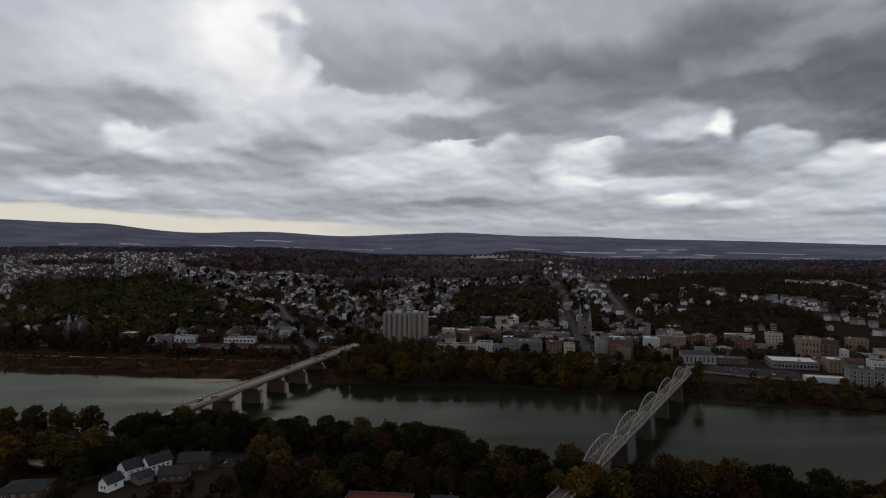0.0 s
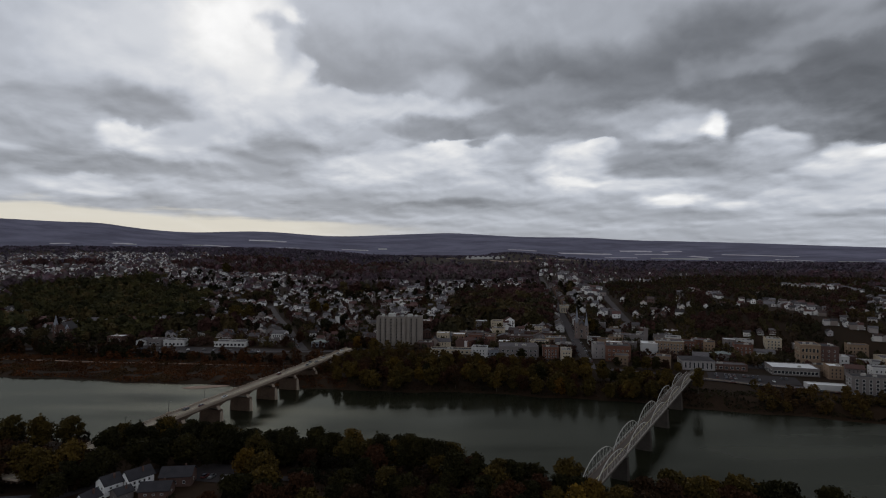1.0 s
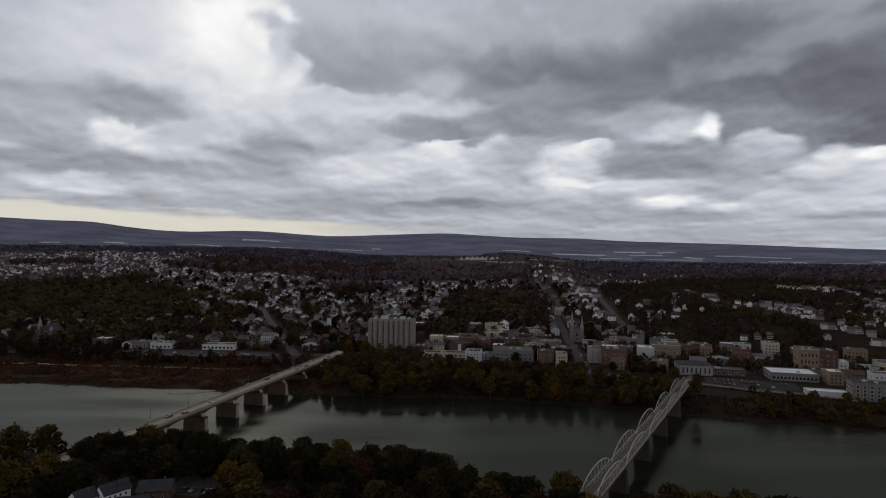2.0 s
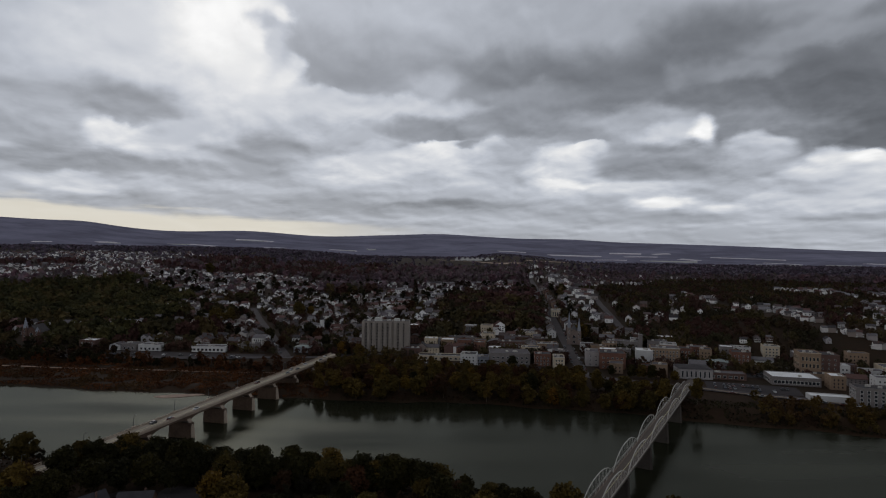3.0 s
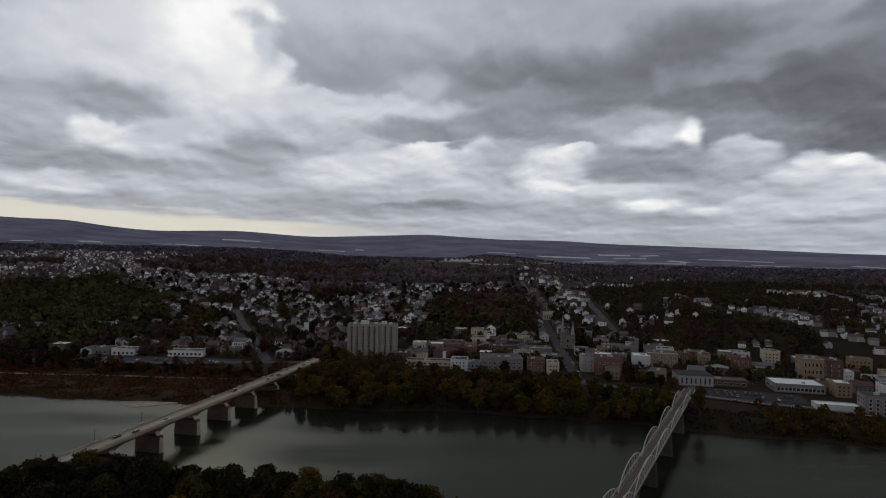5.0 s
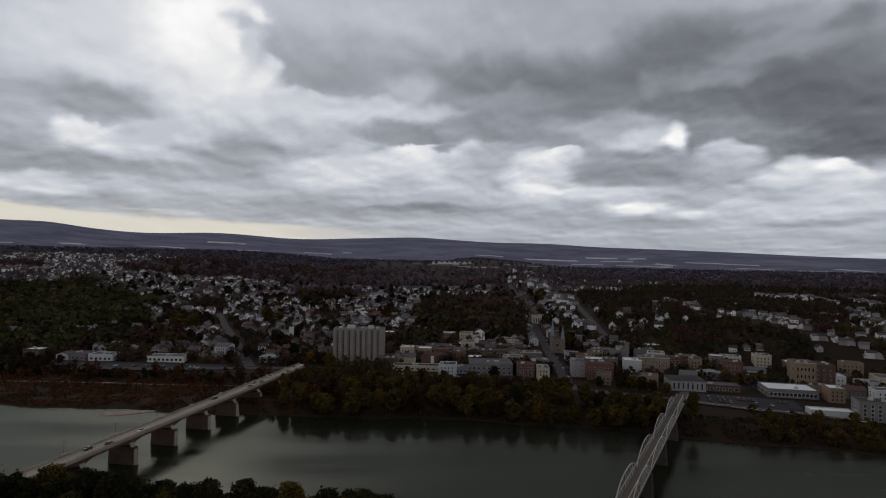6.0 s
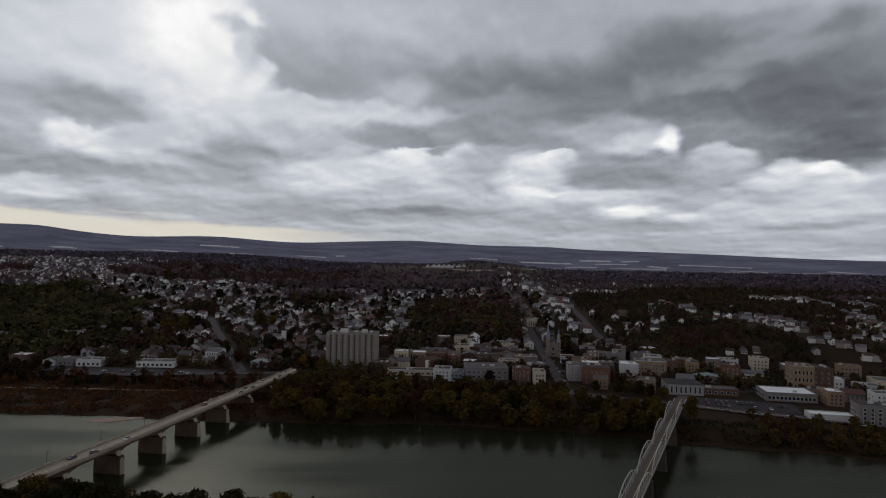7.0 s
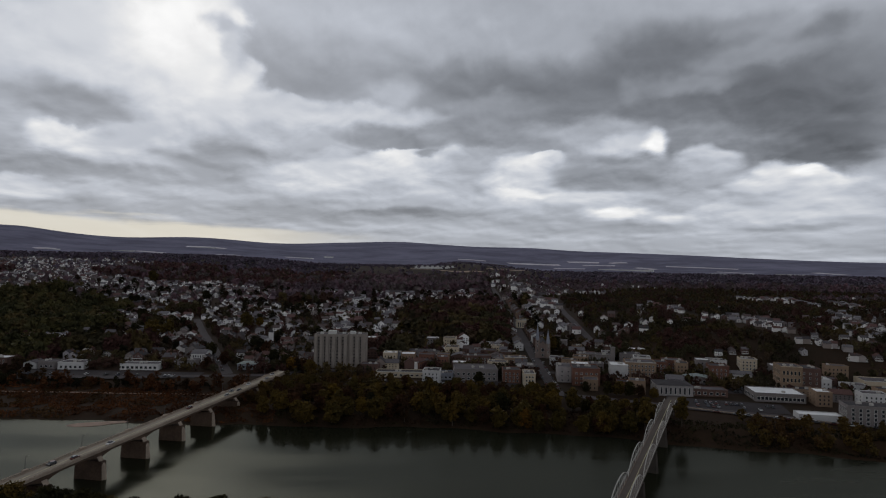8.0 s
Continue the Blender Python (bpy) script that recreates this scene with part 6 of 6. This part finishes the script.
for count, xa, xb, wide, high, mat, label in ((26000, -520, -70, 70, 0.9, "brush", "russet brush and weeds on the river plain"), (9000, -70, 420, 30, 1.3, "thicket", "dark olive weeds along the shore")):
    pts = []
    while len(pts) < count:
        x = rng.uniform(xa, xb)
        dd = rng.uniform(1.5, wide)
        y = far_bank(x) + dd / math.cos(radians(tangent(x)))
        if noise.noise(Vector((x / 14, y / 14, 0))) < -0.25:
            continue
        pts.append((x, y, land(x, y) + rng.uniform(0.1, high)))
    ob = new("brush", quad_cloud("brush", turned_quads(rng, np.array(pts), rng.uniform(0.7, 1.8, len(pts))), M[mat]))
    tagged(ob, label, "brush", kind="stuff")
# the same on the near bank, under the trees
pts = []
while len(pts) < 5000:
    x = rng.uniform(-420, 320)
    y = near_bank(x) - rng.uniform(1.0, 24)
    pts.append((x, y, land(x, y) + rng.uniform(0.1, 1.2)))
ob = new("brush", quad_cloud("brush", turned_quads(rng, np.array(pts), rng.uniform(0.6, 1.6, len(pts))), M["brush"]))
tagged(ob, "dark weeds under the near bank trees", "brush", kind="stuff")


# ---- pale works and sheds far out on the plain ----
def far_shed(x0, y0, x1, y1, h, towers=0, wall="white", roof="whiteroof"):
    a, b = Vector((x0, y0)), Vector((x1, y1))
    w, turn = (b - a).length, math.degrees(math.atan2(y1 - y0, x1 - x0))
    t = thing("warehouse", pose((x0 + x1) / 2, (y0 + y1) / 2, min(land(x0, y0), land(x1, y1)), 0, 0, turn), "long pale flat-roofed works out on the plain", "warehouse", "works on the plain")
    part("wall", flat_walls(w, 16, h, 0.8), M[wall], t)
    part("roof", Build().box(-w / 2 + 0.4, w / 2 - 0.4, 0.4, 15.6, h + 0.004, h + 0.3), M[roof], t)
    for i in range(towers):
        px = -w / 2 + w * (i + 0.5) / towers
        part("stack", Build().box(px - w / towers * 0.22, px + w / towers * 0.22, 4, 12, h + 0.304, h + 5), M["white"], t)


drape("field", [(-300, 1840), (-233, 1804), (-127, 1693), (-32, 1587)], 14, M["sand"], "pale bare strip of ground in the woods", 1.0, "field")
drape("field", [(15, 2242), (95, 2080), (207, 1930), (282, 1760)], 22, M["sand"], "long pale strip of bare ground", 1.0, "field")
drape("field", [(326, 1900), (571, 2432), (872, 2865)], 24, M["sand"], "long pale strip of bare ground", 1.0, "field")
for xa, ya, xb, yb, wide in ((1115, 3590, 1295, 3544, 60), (1351, 3507, 1462, 3518, 50), (1403, 3260, 1465, 3148, 60), (706, 3412, 1020, 3453, 60), (416, 3460, 582, 3456, 50), (1330, 2745, 1300, 2500, 50),
                             (1842, 2661, 1906, 2472, 40), (-554, 3392, -405, 3434, 50), (-1171, 3658, -949, 3676, 60), (2121, 2801, 2150, 2620, 50), (-1697, 3090, -1630, 3158, 50), (-1321, 3325, -1155, 3263, 45),
                             (1600, 3300, 1900, 3080, 45), (1150, 3420, 1330, 3380, 40), (1700, 2950, 1800, 2800, 40), (-1900, 2900, -1840, 2960, 40), (-900, 3300, -780, 3330, 40), (930, 3260, 1100, 3230, 40)):
    drape("field", [(xa, ya), ((xa + xb) / 2, (ya + yb) / 2 + 14), (xb, yb)], wide, M["field"], "pale stubble field on the far slopes", 2.0, "field", 40.0)
far_shed(104, 2170, 250, 2170, 6, 8)
far_shed(1562, 2780, 1643, 2572, 7)
far_shed(937, 1807, 952, 1680, 5)
far_shed(864, 1668, 949, 1664, 5)
far_shed(1034, 2322, 1162, 2284, 6)
far_shed(1162, 3196, 1394, 3024, 8)
far_shed(-560, 3400, -414, 3430, 6)
far_shed(-354, 3550, -308, 3576, 8)
far_shed(-1150, 3640, -1000, 3650, 7)
far_shed(-1430, 3300, -1318, 3290, 6)
far_shed(-1700, 3100, -1600, 3130, 5)
far_shed(1842, 2690, 1890, 2540, 7)


# ---- houses on the near bank ----
block("house", "white gabled house with a grey roof beside the lane", "house", -131, 232, 7, 7, 4.4, "bright_white", "slate", "y", 2, 2, (0.9, 1.3), -34, 2.6, 2)
block("house", "long white house with a grey gabled roof", "house", -123.5, 236, 6.5, 10, 5.0, "bright_white", "slate", "y", 2, 2, (0.9, 1.3), -34, 2.8, 4)
block("shed", "grey shed with a low dark roof", "shed", -123, 227, 6, 6, 2.8, "greywall", "slate", "y", 1, 1, (0.9, 1.2), -34, 1.6, 1)
block("house", "low dark-roofed house with a small porch", "house", -109, 229, 11, 8, 3.0, "darkbrick", "slate", "x", 1, 3, (1.2, 1.2), 8, 2.2, 1)
block("house", "dark-roofed house with white dormer windows", "house", -106, 241, 12, 9, 4.2, "darkbrick", "slate", "x", 1, 3, (1.0, 1.3), 8, 2.6, 1)
block("house", "grey-roofed cottage with a white gable", "house", -131, 219, 5, 7, 3.4, "bright_white", "slate", "y", 1, 2, (0.9, 1.2), -20, 2.2, 1)
block("house", "wide dark-roofed bungalow with a hipped roof", "house", -158, 211, 15, 12, 3.2, "darkbrick", "slate", "hip", 1, 4, (1.2, 1.3), 10, 2.4, 1)
block("shed", "flat red-roofed building with a white edge", "shed", -24, 195, 24, 13, 4.0, "darkbrick", "redroof", "flat", 1, 4, (1.2, 1.2), -6, units=0)
block("house", "small dark-roofed house among trees", "house", 0, 196, 9, 9, 4.0, "bluegrey", "slate", "x", 1, 2, (1.0, 1.2), -6, 2.4, 1)
block("house", "dark-roofed shed among trees", "house", -47, 194, 10, 8, 3.4, "greywall", "slate", "x", 1, 2, (1.0, 1.2), -6, 1.8)


# ---- cars ----
def make_car(key):
    t = thing("car", Matrix.Identity(4), "parked car with glossy paint and dark windows", "car", "cars about the town")
    b = Build()
    b.solid([(-0.88, -2.2, 0.3), (0.88, -2.2, 0.3), (0.88, 2.2, 0.3), (-0.88, 2.2, 0.3)], [(-0.84, -2.15, 0.85), (0.84, -2.15, 0.85), (0.84, 2.1, 0.92), (-0.84, 2.1, 0.92)])
    part("body", b, M["carpaint"], t)
    back = -1.2 if key == 0 else -1.9
    c = Build().solid([(-0.8, back, 0.9), (0.8, back, 0.9), (0.8, 1.2, 0.93), (-0.8, 1.2, 0.93)], [(-0.66, back + 0.45, 1.45), (0.66, back + 0.45, 1.45), (0.66, 0.45, 1.45), (-0.66, 0.45, 1.45)])
    part("cabin", c, M["glass"], t)
    part("roof", Build().box(-0.66, 0.66, back + 0.45, 0.45, 1.454, 1.5), M["carpaint"], t)
    for x in (-0.8, 0.8):
        for y in (-1.35, 1.4):
            part("wheel", Build().tube((x - 0.1, y, 0.32), (x + 0.1, y, 0.32), 0.32, 0.32, 10), M["rubber"], t)
    return t


cars = Seeds(make_car)
rc = random.Random(5)
turn_a = -math.degrees(math.atan2(67.0, 250))
for s, lane in ((31, -1.8), (40, 1.8), (62, 1.8), (133, -1.8), (170, 1.8), (186, 1.8), (182, -1.8), (206, -1.8), (228, 1.8), (244, -1.8)):
    p = BRIDGE_A @ Vector((lane, s, 13.09))
    cars.put(rc.randrange(2), p.x, p.y, p.z, turn_a + (0 if lane > 0 else 180))
for xa, ya, xb, yb, n in ((133, 505, 146, 600, 9), (127, 520, 141, 620, 8), (150, 640, 160, 705, 6), (-20, 543, 80, 508, 7), (215, 436, 300, 393, 9), (-134, 575, -165, 655, 6)):
    for i in range(n):
        u = (i + rc.random() * 0.7) / n
        x, y = xa + (xb - xa) * u, ya + (yb - ya) * u
        cars.put(rc.randrange(2), x, y, land(x, y) + 0.34, math.degrees(math.atan2(yb - ya, xb - xa)) - 90)
for cx, cy, w, d, turn, n in ((235, 438, 58, 20, -21, 16), (275, 480, 42, 30, -21, 18), (66, 514, 70, 18, -10, 12), (-225, 562, 140, 16, -7, 14), (-92, 248, 30, 14, -10, 4)):
    m = pose(cx, cy, 0, 0, 0, turn)
    used = set()
    while len(used) < n:
        i, j = rc.randrange(int(w / 3.2)), rc.randrange(max(1, int(d / 9)))
        if (i, j) in used:
            continue
        used.add((i, j))
        p = m @ Vector((-w / 2 + 1.6 + i * 3.2, 3 + j * 9, 0))
        cars.put(rc.randrange(2), p.x, p.y, land(p.x, p.y) + 0.24, turn + rc.choice((0, 180)))
